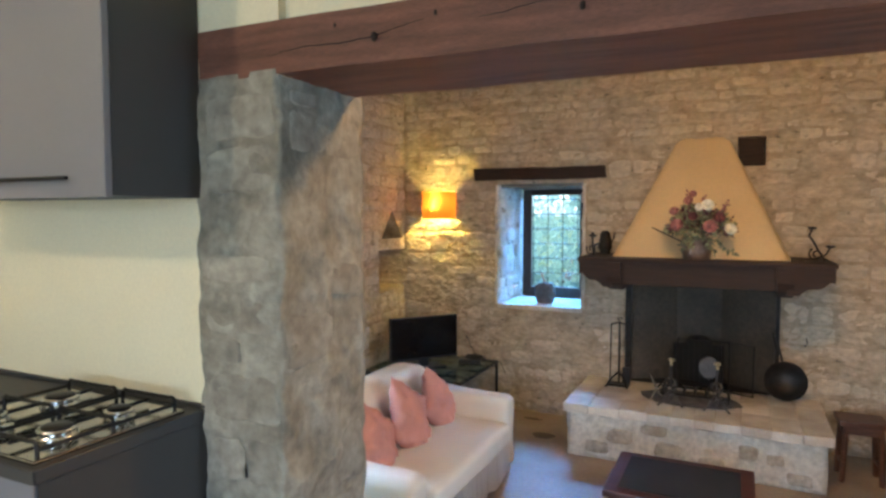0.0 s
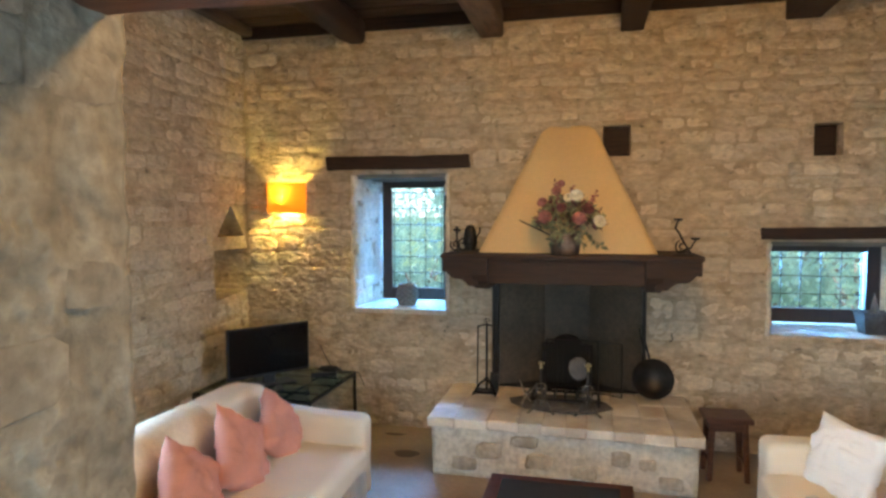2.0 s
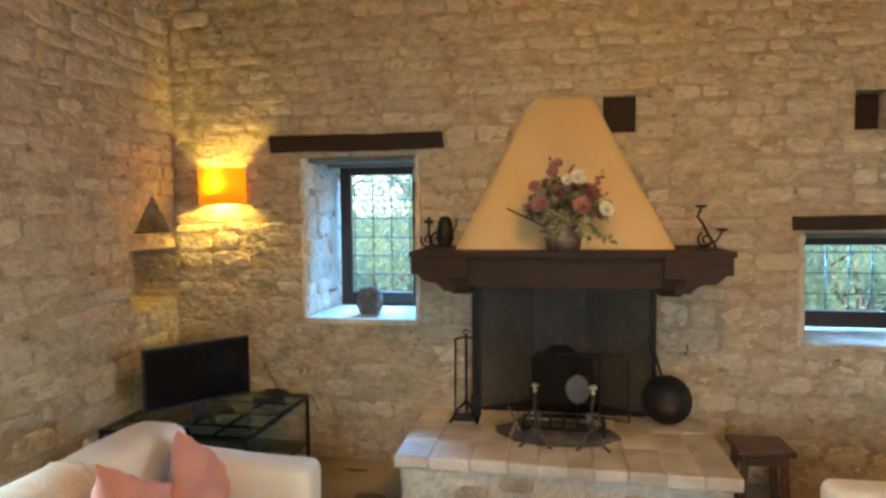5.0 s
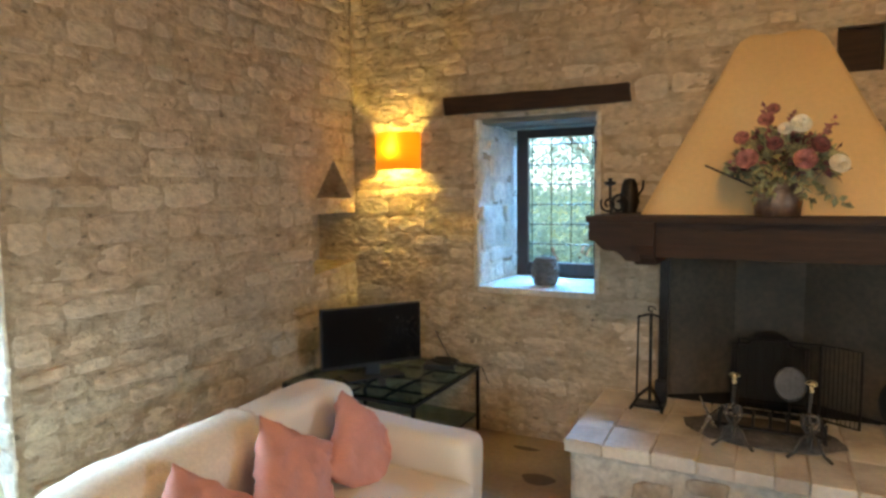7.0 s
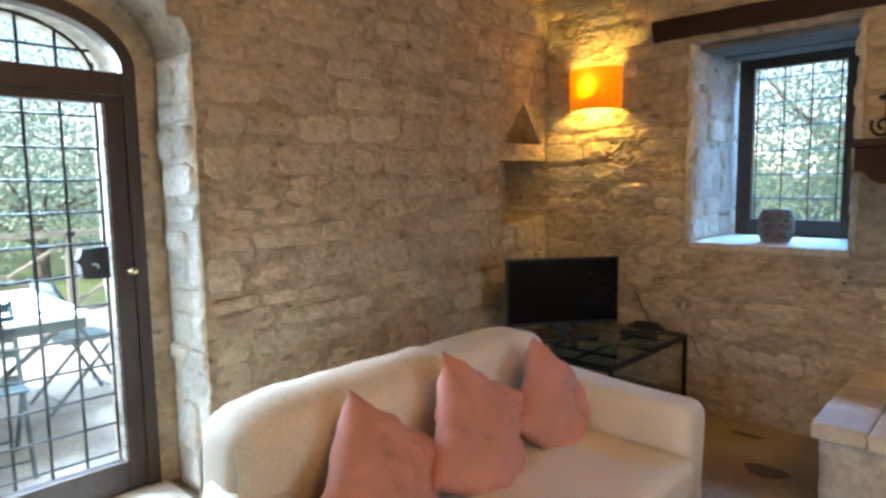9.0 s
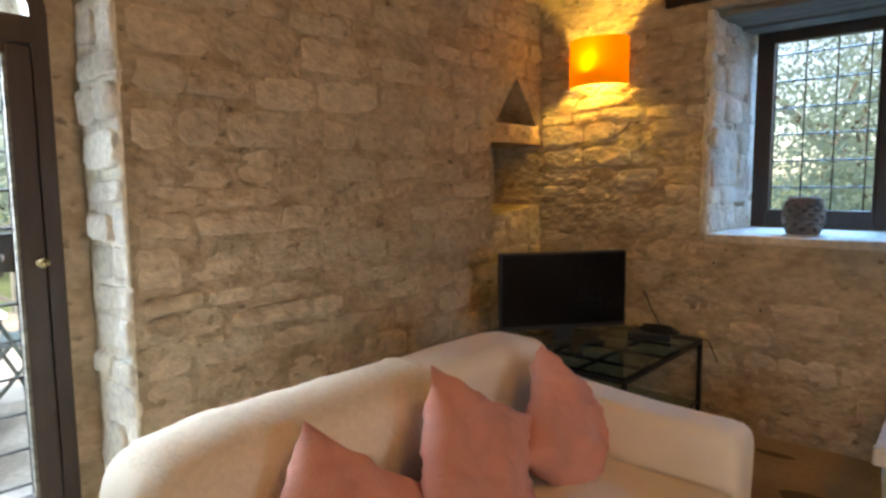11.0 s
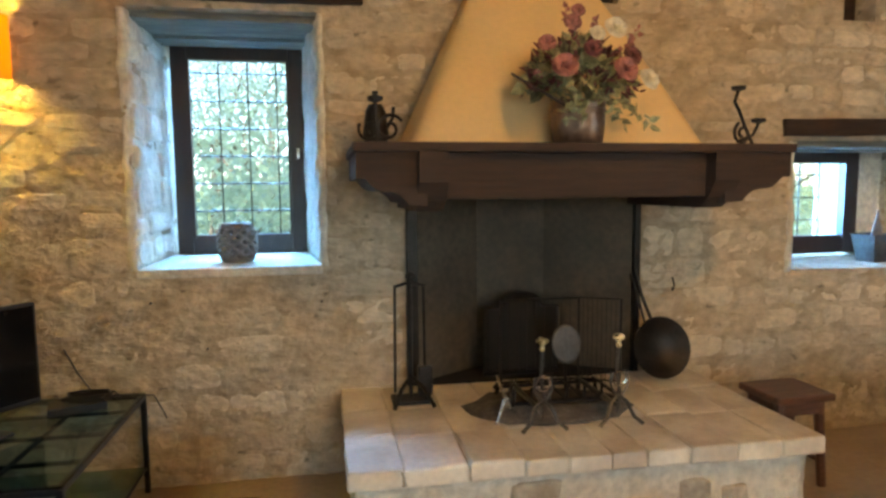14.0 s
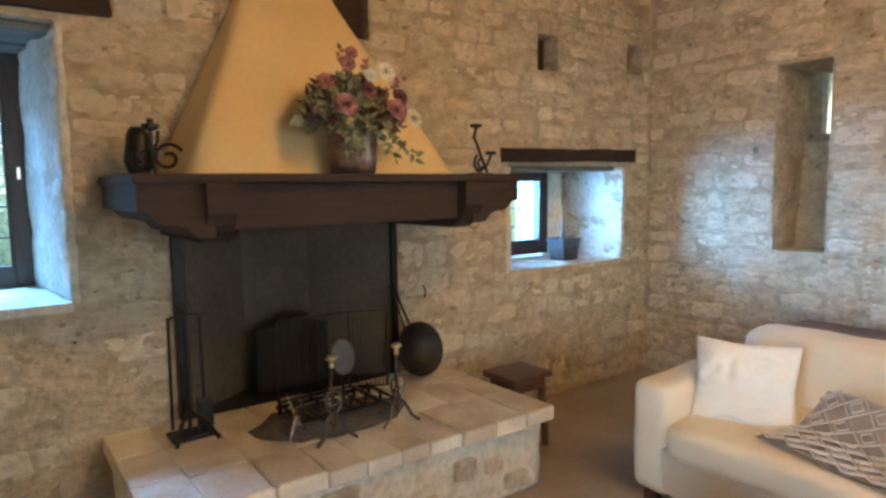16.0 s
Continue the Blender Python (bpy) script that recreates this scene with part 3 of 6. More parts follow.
def rough_block(x0, x1, y0, y1, z0, z1, cuts, amp, freq, seed, blocks=0.0):
    bm = bmesh.new()
    nx, ny, nz = cuts
    bm2 = {}

    def vert(i, j, k):
        if (i, j, k) not in bm2:
            p = Vector((x0 + (x1 - x0) * i / nx, y0 + (y1 - y0) * j / ny, z0 + (z1 - z0) * k / nz))
            q = p * freq + Vector((seed, seed, seed))
            o = Vector((noise.noise(q), noise.noise(q + Vector((17, 3, 5))), 0.4 * noise.noise(q + Vector((5, 31, 9)))))
            o += 0.45 * Vector((noise.noise(q * 3), noise.noise(q * 3 + Vector((7, 3, 5))), 0))
            if blocks:
                f = noise.voronoi(Vector((p.x * 5, p.y * 5, p.z * 8)) + Vector((seed, 0, 0)))[0]
                mid = Vector((p.x - (x0 + x1) / 2, p.y - (y0 + y1) / 2, 0))
                o += mid.normalized() * min(1.0, (f[1] - f[0]) * 3) * blocks
            bm2[i, j, k] = bm.verts.new(p + o * amp)
        return bm2[i, j, k]
    for i in range(nx):
        for k in range(nz):
            bm.faces.new((vert(i, 0, k), vert(i + 1, 0, k), vert(i + 1, 0, k + 1), vert(i, 0, k + 1)))
            bm.faces.new((vert(i, ny, k), vert(i, ny, k + 1), vert(i + 1, ny, k + 1), vert(i + 1, ny, k)))
    for j in range(ny):
        for k in range(nz):
            bm.faces.new((vert(0, j, k), vert(0, j, k + 1), vert(0, j + 1, k + 1), vert(0, j + 1, k)))
            bm.faces.new((vert(nx, j, k), vert(nx, j + 1, k), vert(nx, j + 1, k + 1), vert(nx, j, k + 1)))
    for i in range(nx):
        for j in range(ny):
            bm.faces.new((vert(i, j, 0), vert(i, j + 1, 0), vert(i + 1, j + 1, 0), vert(i + 1, j, 0)))
            bm.faces.new((vert(i, j, nz), vert(i + 1, j, nz), vert(i + 1, j + 1, nz), vert(i, j + 1, nz)))
    return bm


pier = structure(link("pier", rough_block(-1.60, -1.27, 1.52, 1.985, 0.0, 2.36, (22, 30, 160), 0.016, 7, 3, 0.3), M_PIER, smooth=True), "grey limewashed rubble stone pier", "pillar")

# beam over the opening, hand-hewn
bm = rough_block(-1.60, XR + 0.1, 1.52, 1.94, 2.345, 2.505, (90, 8, 4), 0.010, 3, 8)
for v in bm.verts:
    v.co.y += 0.045 * max(0.0, min(1.0, (v.co.x + 1.2) / 1.6)) * (1 if v.co.y > 1.7 else 0.4)
bm.normal_update()
FACE = BVHTree.FromBMesh(bm)
beam = structure(link("beam", bm, M_BEAM, smooth=False), "reddish hand-hewn chestnut beam over the opening", "beam")
def crack(line, w):
    """A split in the beam's face: a thin dark wedge along a wandering line, widest in its middle."""
    bm = bmesh.new()
    n = 36
    pairs = []
    for i in range(n + 1):
        g = i / n * (len(line) - 1)
        q = min(int(g), len(line) - 2)
        x = line[q][0] + (line[q + 1][0] - line[q][0]) * (g - q)
        z = line[q][1] + (line[q + 1][1] - line[q][1]) * (g - q) + 0.002 * noise.noise(Vector((x * 30, 0, 0)))
        h = w * math.sin(math.pi * (0.04 + 0.92 * i / n)) / 2
        y = FACE.ray_cast(Vector((x, 1.3, z)), Vector((0, 1, 0)))[0].y
        pairs.append([bm.verts.new((x, y + d, z + e)) for d, e in ((-0.0012, -h), (-0.0012, h), (0.012, h), (0.012, -h))])
    for a, b in zip(pairs, pairs[1:]):
        for k in range(4):
            bm.faces.new((a[k], b[k], b[(k + 1) % 4], a[(k + 1) % 4]))
    part("crack", bm, M_BLACK, beam)


crack([(-1.31, 2.400), (-1.24, 2.408), (-1.16, 2.414), (-1.05, 2.411), (-0.95, 2.418), (-0.86, 2.434), (-0.78, 2.447)], 0.0035)
crack([(-0.62, 2.43), (-0.55, 2.434), (-0.47, 2.446), (-0.40, 2.449)], 0.0025)
crack([(-0.2, 2.447), (-0.1, 2.452), (0.02, 2.451), (0.1, 2.460)], 0.003)
for x, z, r in ((-1.06, 2.462, 0.006), (-0.93, 2.415, 0.012), (-0.74, 2.455, 0.007), (-0.35, 2.42, 0.010)):
    k = bmesh.new()
    bmesh.ops.create_uvsphere(k, u_segments=10, v_segments=6, radius=r)
    k.transform(Matrix.Translation((x, 1.517, z)) @ Matrix.Diagonal((0.7, 0.5, 1.2, 1)))
    part("knot", k, M_OAK, beam, "dark knot in the wood")

# living-room ceiling: joists running to the north wall under dark boards
bm = bmesh.new()
y = 1.95
while y < YF:
    w = random.uniform(0.16, 0.24)
    box(-3.3, XR + 0.1, y, min(y + w, YF), ZC + random.uniform(0, 0.006), ZC + 0.05, bm=bm)
    y += w + 0.006
box(-4.0, 3.5, 1.9, 6.8, ZC + 0.07, ZC + 0.2, bm=bm)
structure(link("ceiling", bm, M_BOARD), "dark wooden ceiling boards", "ceiling")
structure(link("wall_plate", box(XL, XR, YF - 0.04, YF - 0.002, ZC - 0.11, ZC - 0.004, 0.006), M_OAK), "dark wooden wall plate under the ceiling", "beam")
for i, (x, w, h, rnd) in enumerate(((-3.14, 0.10, 0.09, 0.02), (-2.10, 0.22, 0.25, 0.09), (-0.925, 0.22, 0.25, 0.04), (0.175, 0.19, 0.26, 0.02), (1.40, 0.25, 0.25, 0.02), (2.55, 0.2, 0.25, 0.03))):
    bm = round_box(x - w / 2, x + w / 2, 1.90, YF - 0.045, ZC - h, ZC - 0.003, rnd, 12, 0.018, 1.6, i * 3.1)
    structure(link("joist", bm, M_OAK if i in (1, 3, 4) else M_JOIST, smooth=rnd > 0.05), "rough-sawn wooden ceiling joist", "beam")

# unseen roof slab, added to close the house above against sun and sky
structure(link("roof", box(-4.3, 3.8, -3.9, 7.1, 4.0, 4.18), M_BRICK), "unseen flat roof slab added to keep sun and sky out", "roof")


# ---------------------------------------------------------------- windows
def grid_bars(name, parent, us, vs, u0, u1, v0, v1, place, r=0.0048):
    for u in us:
        part("bar", rod(place(u, v0), place(u, v1), r, seg=6), M_IRON, parent)
    for v in vs:
        part("crossbar", rod(place(u0, v), place(u1, v), r, seg=6), M_IRON, parent)


def casement(name, x0, x1, z0, z1, y, fw, bars_x, bars_z, grid_y, label, handle=None):
    win = thing(name, ((x0 + x1) / 2, y, z0), label, "window")
    tagged(win, kind="structure")
    cx = (x0 + x1) / 2
    a, b, h = x0 - cx, x1 - cx, z1 - z0
    for n, c in (("stile", (a, a + fw, -0.035, 0.035, 0, h)), ("stile", (b - fw, b, -0.035, 0.035, 0, h)), ("rail", (a + fw, b - fw, -0.033, 0.033, 0, fw * 1.25)), ("rail", (a + fw, b - fw, -0.033, 0.033, h - fw, h))):
        part(n, box(*c, 0.005), M_FRAME, win)
    for n, c in (("bead", (a + fw, a + fw + 0.014, -0.045, 0.0, fw, h - fw)), ("bead", (b - fw - 0.014, b - fw, -0.045, 0.0, fw, h - fw))):
        part(n, box(*c, 0.003), M_FRAME, win)
    pane = part("pane", box(a + fw - 0.005, b - fw + 0.005, -0.003, 0.003, fw, h - fw + 0.005), M_GLASS, win)
    pane.visible_shadow = False
    if handle:
        bm = rod((b - fw / 2, -0.035, handle - z0), (b - fw / 2, -0.07, handle - z0), 0.008)
        box(b - fw / 2 - 0.009, b - fw / 2 + 0.009, -0.082, -0.068, handle - z0 - 0.05, handle - z0 + 0.012, 0.004, bm=bm)
        part("handle", bm, M_STEEL, win, "small metal window handle")
    grille = thing("window_grille", (cx, grid_y, z0), "black iron security grille outside a window", "grille")
    tagged(grille, kind="structure")
    grid_bars("bar", grille, [u - cx for u in bars_x], [v - z0 for v in bars_z], a - 0.05, b + 0.05, -0.06, h + 0.05, lambda u, v: (u, 0, v))
    return win


casement("window_1", -2.125, -1.405, 1.045, 2.215, 6.555, 0.085, [-2.07 + 0.165 * i for i in range(5)], [1.12 + 0.162 * i for i in range(8)], 6.74, "dark wooden casement window in a deep stone reveal", 1.63)
casement("window_2", 1.245, 2.20, 0.955, 1.645, 6.45, 0.095, [1.22 + 0.16 * i for i in range(8)], [1.0 + 0.16 * i for i in range(5)], 6.74, "small dark wooden window in a deep stone reveal")
structure(link("window_sill", box(WIN1[0], WIN1[1], YF - 0.012, 6.52, 1.0, 1.043, 0.006), M_PALE), "white painted stone window sill", "sill")
structure(link("window_sill", box(WIN2[0], WIN2[1], YF - 0.006, 6.42, 0.90, 0.936, 0.006), M_STONE), "pale stone window sill", "sill")
# the reveals are lime-washed
for w, yb in ((WIN1, 6.8), (WIN2, 6.8)):
    for x0, x1 in ((w[0] - 0.026, w[0] + 0.004), (w[1] - 0.004, w[1] + 0.026)):
        bm = rough_block(x0, x1, YF - 0.018, yb, w[2], w[3] - 0.01, (1, 26, 44), 0.013, 9, x0)
        if w is WIN1 and x0 > -1.5:
            # this side splays in towards the frame
            for v in bm.verts:
                if v.co.x < (x0 + x1) / 2:
                    v.co.x -= 0.092 * min(1.0, max(0.0, (v.co.y - YF) / (6.53 - YF)))
        rv = structure(link("window_reveal", bm, M_PALE, smooth=True), "lime-washed rough stone window reveal", "reveal")
structure(link("window_jamb", rough_block(2.19, 2.417, 6.46, 6.79, WIN2[2], WIN2[3], (6, 6, 16), 0.006, 7, 4), M_PALE, smooth=True), "lime-washed stone jamb beside a window", "reveal")
# oak lintels and the boards behind them
for x0, x1, z0, z1, sag, sd in ((-2.41, -1.115, 2.262, 2.378, 0.0, 2), (1.146, 2.52, 1.672, 1.762, 0.0, 6)):
    bm = rough_block(x0, x1, YF - 0.05, YF + 0.06, z0, z1, (50, 5, 6), 0.019, 4, sd)
    for v in bm.verts:
        k = (v.co.x - x0) / (x1 - x0)
        v.co.z += sag * math.sin(k * 3.0) + (-0.004 * k if sd == 2 else 0.02 * k)
    lin = structure(link("lintel", bm, M_OAK), "dark hewn oak lintel over a window", "lintel")
for w in (WIN1, WIN2):
    for i in range(3):
        y0 = YF + 0.07 + i * 0.2
        structure(link("lintel_board", box(w[0] - 0.05, w[1] + 0.05, y0, y0 + 0.19, w[3] - 0.035 + 0.012 * (i % 2), w[3] + 0.03, 0.008), M_GREYWOOD), "weathered grey board under a lintel", "lintel")
# slit window pane
structure(link("slit_pane", box(XR + 0.62, XR + 0.626, 4.56, 4.775, 1.85, 2.30), M_GLASS), "narrow glass pane in a slit window", "window").visible_shadow = False

# ---------------------------------------------------------------- arched door
CY, SP = 2.70, 1.94


def arch_ring(a0, b0, a1, b1, zs, x0, x1, foot):
    """A door frame: two posts and a half-elliptic head, from the inner to the outer line."""
    bm = bmesh.new()
    n = 28
    inner = [(CY + a0, foot)] + [(CY + a0 * math.cos(math.pi * i / n), zs + b0 * math.sin(math.pi * i / n)) for i in range(n + 1)] + [(CY - a0, foot)]
    outer = [(CY + a1, foot)] + [(CY + a1 * math.cos(math.pi * i / n), zs + b1 * math.sin(math.pi * i / n)) for i in range(n + 1)] + [(CY - a1, foot)]
    rows = [[bm.verts.new((x, *p)) for p in line] for x, line in ((x0, inner), (x0, outer), (x1, outer), (x1, inner))]
    for r in range(4):
        a, b = rows[r], rows[(r + 1) % 4]
        for i in range(len(a) - 1):
            bm.faces.new((a[i], a[i + 1], b[i + 1], b[i]))
    for i in (0, -1):
        bm.faces.new([row[i] for row in rows])
    bmesh.ops.recalc_face_normals(bm, faces=bm.faces[:])
    return bm


door = structure(new("door_1"), "arched dark brown glazed door with an iron grille outside", "door")
part("frame", arch_ring(0.415, 0.225, 0.47, 0.285, SP, -3.57, -3.66, 0.0), M_FRAME, door)
part("transom", box(-3.665, -3.565, CY - 0.42, CY + 0.42, 1.83, 1.925, 0.006), M_FRAME, door)
leaf = part("leaf", box(-3.64, -3.575, CY - 0.413, CY - 0.335, 0.03, 1.826, 0.006), M_FRAME, door, "dark brown glazed door leaf")
part("stile", box(-3.64, -3.575, CY + 0.335, CY + 0.413, 0.03, 1.826, 0.006), M_FRAME, leaf)
part("bottom_rail", box(-3.64, -3.577, CY - 0.335, CY + 0.335, 0.03, 0.175, 0.006), M_FRAME, leaf)
part("top_rail", box(-3.64, -3.577, CY - 0.335, CY + 0.335, 1.79, 1.826, 0.004), M_FRAME, leaf)
part("pane", box(-3.612, -3.606, CY - 0.337, CY + 0.337, 0.17, 1.795), M_GLASS, leaf).visible_shadow = False
for y0, y1 in ((CY + 0.322, CY + 0.335), (CY - 0.335, CY - 0.322)):
    part("bead", box(-3.604, -3.572, y0, y1, 0.176, 1.79, 0.003), M_GREYWOOD, leaf)
bm = rod((-3.575, CY + 0.385, 1.055), (-3.53, CY + 0.385, 1.055), 0.008)
own = bmesh.new()
bmesh.ops.create_uvsphere(own, u_segments=14, v_segments=8, radius=0.022)
join(bm, own, Matrix.Translation((-3.515, CY + 0.385, 1.055)) @ Matrix.Diagonal((1.2, 1, 0.8, 1)))
part("knob", bm, M_BRASS, leaf, "brass door knob", True)
n = 24
pts = [(CY + 0.415 * math.cos(math.pi * i / n), 1.925 + 0.235 * math.sin(math.pi * i / n)) for i in range(n + 1)]
part("fanlight", extrude_poly(pts, "x", -3.615, -3.609), M_GLASS, door).visible_shadow = False
part("threshold", box(-3.95, -3.3, CY - 0.5, CY + 0.5, -0.02, 0.028, 0.006), M_SLAB, door, "worn stone door sill")

gate = structure(new("door_grille"), "black iron bar grille gate outside the arched door", "grille")
for i in range(6):
    y = CY + 0.385 - 0.147 * i
    top = 1.94 + 0.245 * math.sqrt(max(0, 1 - ((y - CY) / 0.4) ** 2))
    part("bar", rod((-3.85, y, 0.04), (-3.85, y, top), 0.0075, seg=6), M_IRON, gate)
for i in range(14):
    part("crossbar", rod((-3.842, CY - 0.385, 0.13 + 0.148 * i), (-3.842, CY + 0.385, 0.13 + 0.148 * i), 0.0065, seg=6), M_IRON, gate) if 0.13 + 0.148 * i < 2.1 else None
part("arch_bar", tube([(-3.85, CY + 0.385 * math.cos(math.pi * i / 20), 1.94 + 0.245 * math.sin(math.pi * i / 20)) for i in range(21)], 0.009), M_IRON, gate)
lock = extrude_poly([(CY + 0.27, 1.005), (CY + 0.385, 1.0), (CY + 0.385, 1.15), (CY + 0.27, 1.145), (CY + 0.262, 1.11), (CY + 0.245, 1.09), (CY + 0.262, 1.065)], "x", -3.87, -3.80)
part("lock_case", lock, M_IRON, gate, "black iron lock case")
tube([(-3.80, CY + 0.30, 1.075), (-3.775, CY + 0.30, 1.075), (-3.775, CY + 0.325, 1.07), (-3.775, CY + 0.325, 1.05)], 0.006, bm=(kb := bmesh.new()))
part("key", kb, M_STEEL, gate)
structure(link("door_reveal", rough_block(-3.565, XL - 0.004, 3.262, 3.274, 0.0, 1.985, (12, 1, 60), 0.010, 7, 5), M_PALE, smooth=True), "lime-washed rough stone door reveal", "reveal")
# brick arch and jambs outside the door
jamb = structure(new("door_jamb"), "old brick and plaster jamb outside the arched door", "jamb")
bmk = box(-0.14, 0.14, -0.012, 0.012, -0.026, 0.026, 0.004, seg=1)
bme = bpy.data.meshes.new("brick")
bmk.to_mesh(bme)
bmk.free()
bme.materials.append(M_BRICK)
for i in range(30):
    for s in (1, -1):
        ob = new("brick", bme)
        ob.parent = jamb
        ob.location = (-3.815 + (0.02 if i % 2 else -0.02), CY + s * 0.418, 0.08 + i * 0.062)


# ---------------------------------------------------------------- the fireplace
def hearth():
    h = thing("hearth", (-0.315, 5.35, 0), "raised stone hearth with pale slab top and limewashed base", "hearth")
    o = Vector((-0.315, 5.35, 0))
    base = part("base", rough_block(-1.215 + 0.315, 0.585 + 0.315, 4.92 - 5.35, YF - 5.35 - 0.002, 0.0, 0.352, (50, 22, 14), 0.013, 6, 4), M_PALE, h, "limewashed rubble hearth base", True)
    xs = [-1.25, -1.05, -0.81, -0.60, -0.435, -0.27, -0.13, 0.045, 0.24, 0.43, 0.62]
    rnd = random.Random(5)
    for i in range(10):
        y0 = 4.895 + 0.045 * (1 - i / 9) - 0.045
        rows = [(y0, 5.21 + rnd.uniform(-0.02, 0.02)), None, None]
        rows[1] = (rows[0][1], 5.52 + rnd.uniform(-0.02, 0.02))
        rows[2] = (rows[1][1], YF - 0.004)
        for a, b in rows:
            dz = rnd.uniform(-0.004, 0.004)
            bm = box(xs[i] + 0.002 + 0.315, xs[i + 1] - 0.002 + 0.315, a + 0.002 - 5.35, b - 0.002 - 5.35, 0.35, 0.42 + dz, 0.010, seg=2)
            for v in bm.verts:
                v.co += Vector((rnd.uniform(-1, 1), rnd.uniform(-1, 1), rnd.uniform(-0.6, 0.6))) * 0.004
            part("slab", bm, M_SLAB, h)
    part("mortar", box(-1.24 + 0.315, 0.61 + 0.315, 4.90 - 5.35, YF - 5.35 - 0.006, 0.354, 0.408), M_MORTAR, h)
    rnd = random.Random(3)
    for x, z, w, d in ((0.10, 0.22, 0.13, 0.11), (0.27, 0.19, 0.12, 0.09), (-0.45, 0.15, 0.2, 0.12), (0.42, 0.08, 0.16, 0.1), (-0.8, 0.2, 0.22, 0.13), (-0.15, 0.1, 0.18, 0.1), (-0.55, 0.28, 0.2, 0.09), (-0.98, 0.09, 0.2, 0.1)):
        ob = new("stone", rnd.choice(STONES[M_PATCH.name]))
        ob.parent = h
        ob.matrix_basis = Matrix.Translation((x + 0.315, 4.914 - 5.35, z)) @ pose(0, 0, 0, 90, 0, 0) @ Matrix.Diagonal((w, d, 0.018, 1))


hearth()


def firebox():
    f = structure(new("firebox"), "sooty dark metal lined firebox", "fireplace")
    x0, x1, z0, z1 = FIREBOX
    pts = [(x0, YF - 0.01), (-0.50, 6.08), (-0.12, 6.08), (x1, YF - 0.01)]
    for (a, b), (c, d) in zip(pts, pts[1:]):
        bm = bmesh.new()
        vs = [bm.verts.new(p) for p in ((a, b, z0 + 0.002), (c, d, z0 + 0.002), (c, d, z1), (a, b, z1), (a, b + 0.012, z0 + 0.002), (c, d + 0.012, z0 + 0.002), (c, d + 0.012, z1), (a, b + 0.012, z1))]
        for q in ((0, 1, 2, 3), (7, 6, 5, 4), (0, 4, 5, 1), (3, 2, 6, 7), (0, 3, 7, 4), (1, 5, 6, 2)):
            bm.faces.new([vs[i] for i in q])
        bmesh.ops.recalc_face_normals(bm, faces=bm.faces[:])
        part("panel", bm, M_SOOT, f)
    part("edge", box(x0 - 0.012, x0 + 0.045, YF - 0.035, YF + 0.01, z0 + 0.003, z1, 0.004), M_IRON, f, "black iron edge strip")
    part("edge", box(x1 - 0.02, x1 + 0.012, YF - 0.03, YF + 0.01, z0 + 0.003, z1, 0.004), M_IRON, f, "black iron edge strip")
    part("floor_plate", box(x0 + 0.03, x1 - 0.02, YF - 0.02, 6.08, 0.40, 0.424), M_BLACK, f, "soot-black fire floor")


firebox()


def mantel():
    m = structure(new("mantelpiece"), "heavy dark oak mantelpiece with ogee-cut ends", "mantel")
    xl, xr, yf, zt = -1.185, 0.62, 5.115, 1.578
    part("shelf", box(xl - 0.012, xr + 0.012, yf - 0.02, YF - 0.004, zt - 0.035, zt, 0.006), M_OAK, m)

    def wing(s, x_out, x_in):
        d = x_in - x_out
        prof = [(x_out, zt - 0.036), (x_out, zt - 0.135)]
        for i in range(13):
            k = i / 12
            prof.append((x_out + d * (0.12 + 0.62 * k), zt - 0.135 - 0.10 * (k + 0.16 * math.sin(2 * math.pi * k))))
        prof += [(x_in, zt - 0.24), (x_in, zt - 0.036)]
        part("bracket", extrude_poly(prof, "y", yf, YF - 0.004), M_OAK, m)
    wing(-1, xl, -0.92)
    wing(1, xr, 0.32)
    for x in (-0.955, 0.255):
        part("corbel", extrude_poly([(yf - 0.03, zt - 0.036), (yf - 0.03, zt - 0.15), (yf + 0.02, zt - 0.22), (yf + 0.09, zt - 0.262), (YF - 0.003, zt - 0.262), (YF - 0.003, zt - 0.036)], "x", x, x + 0.11), M_OAK, m)
    part("frieze", box(-0.845, 0.255, yf + 0.035, yf + 0.14, zt - 0.215, zt - 0.036, 0.006), M_OAK, m)
    part("throat", box(-0.845, 0.255, yf + 0.14, YF - 0.004, zt - 0.12, zt - 0.036), M_BLACK, m)


mantel()


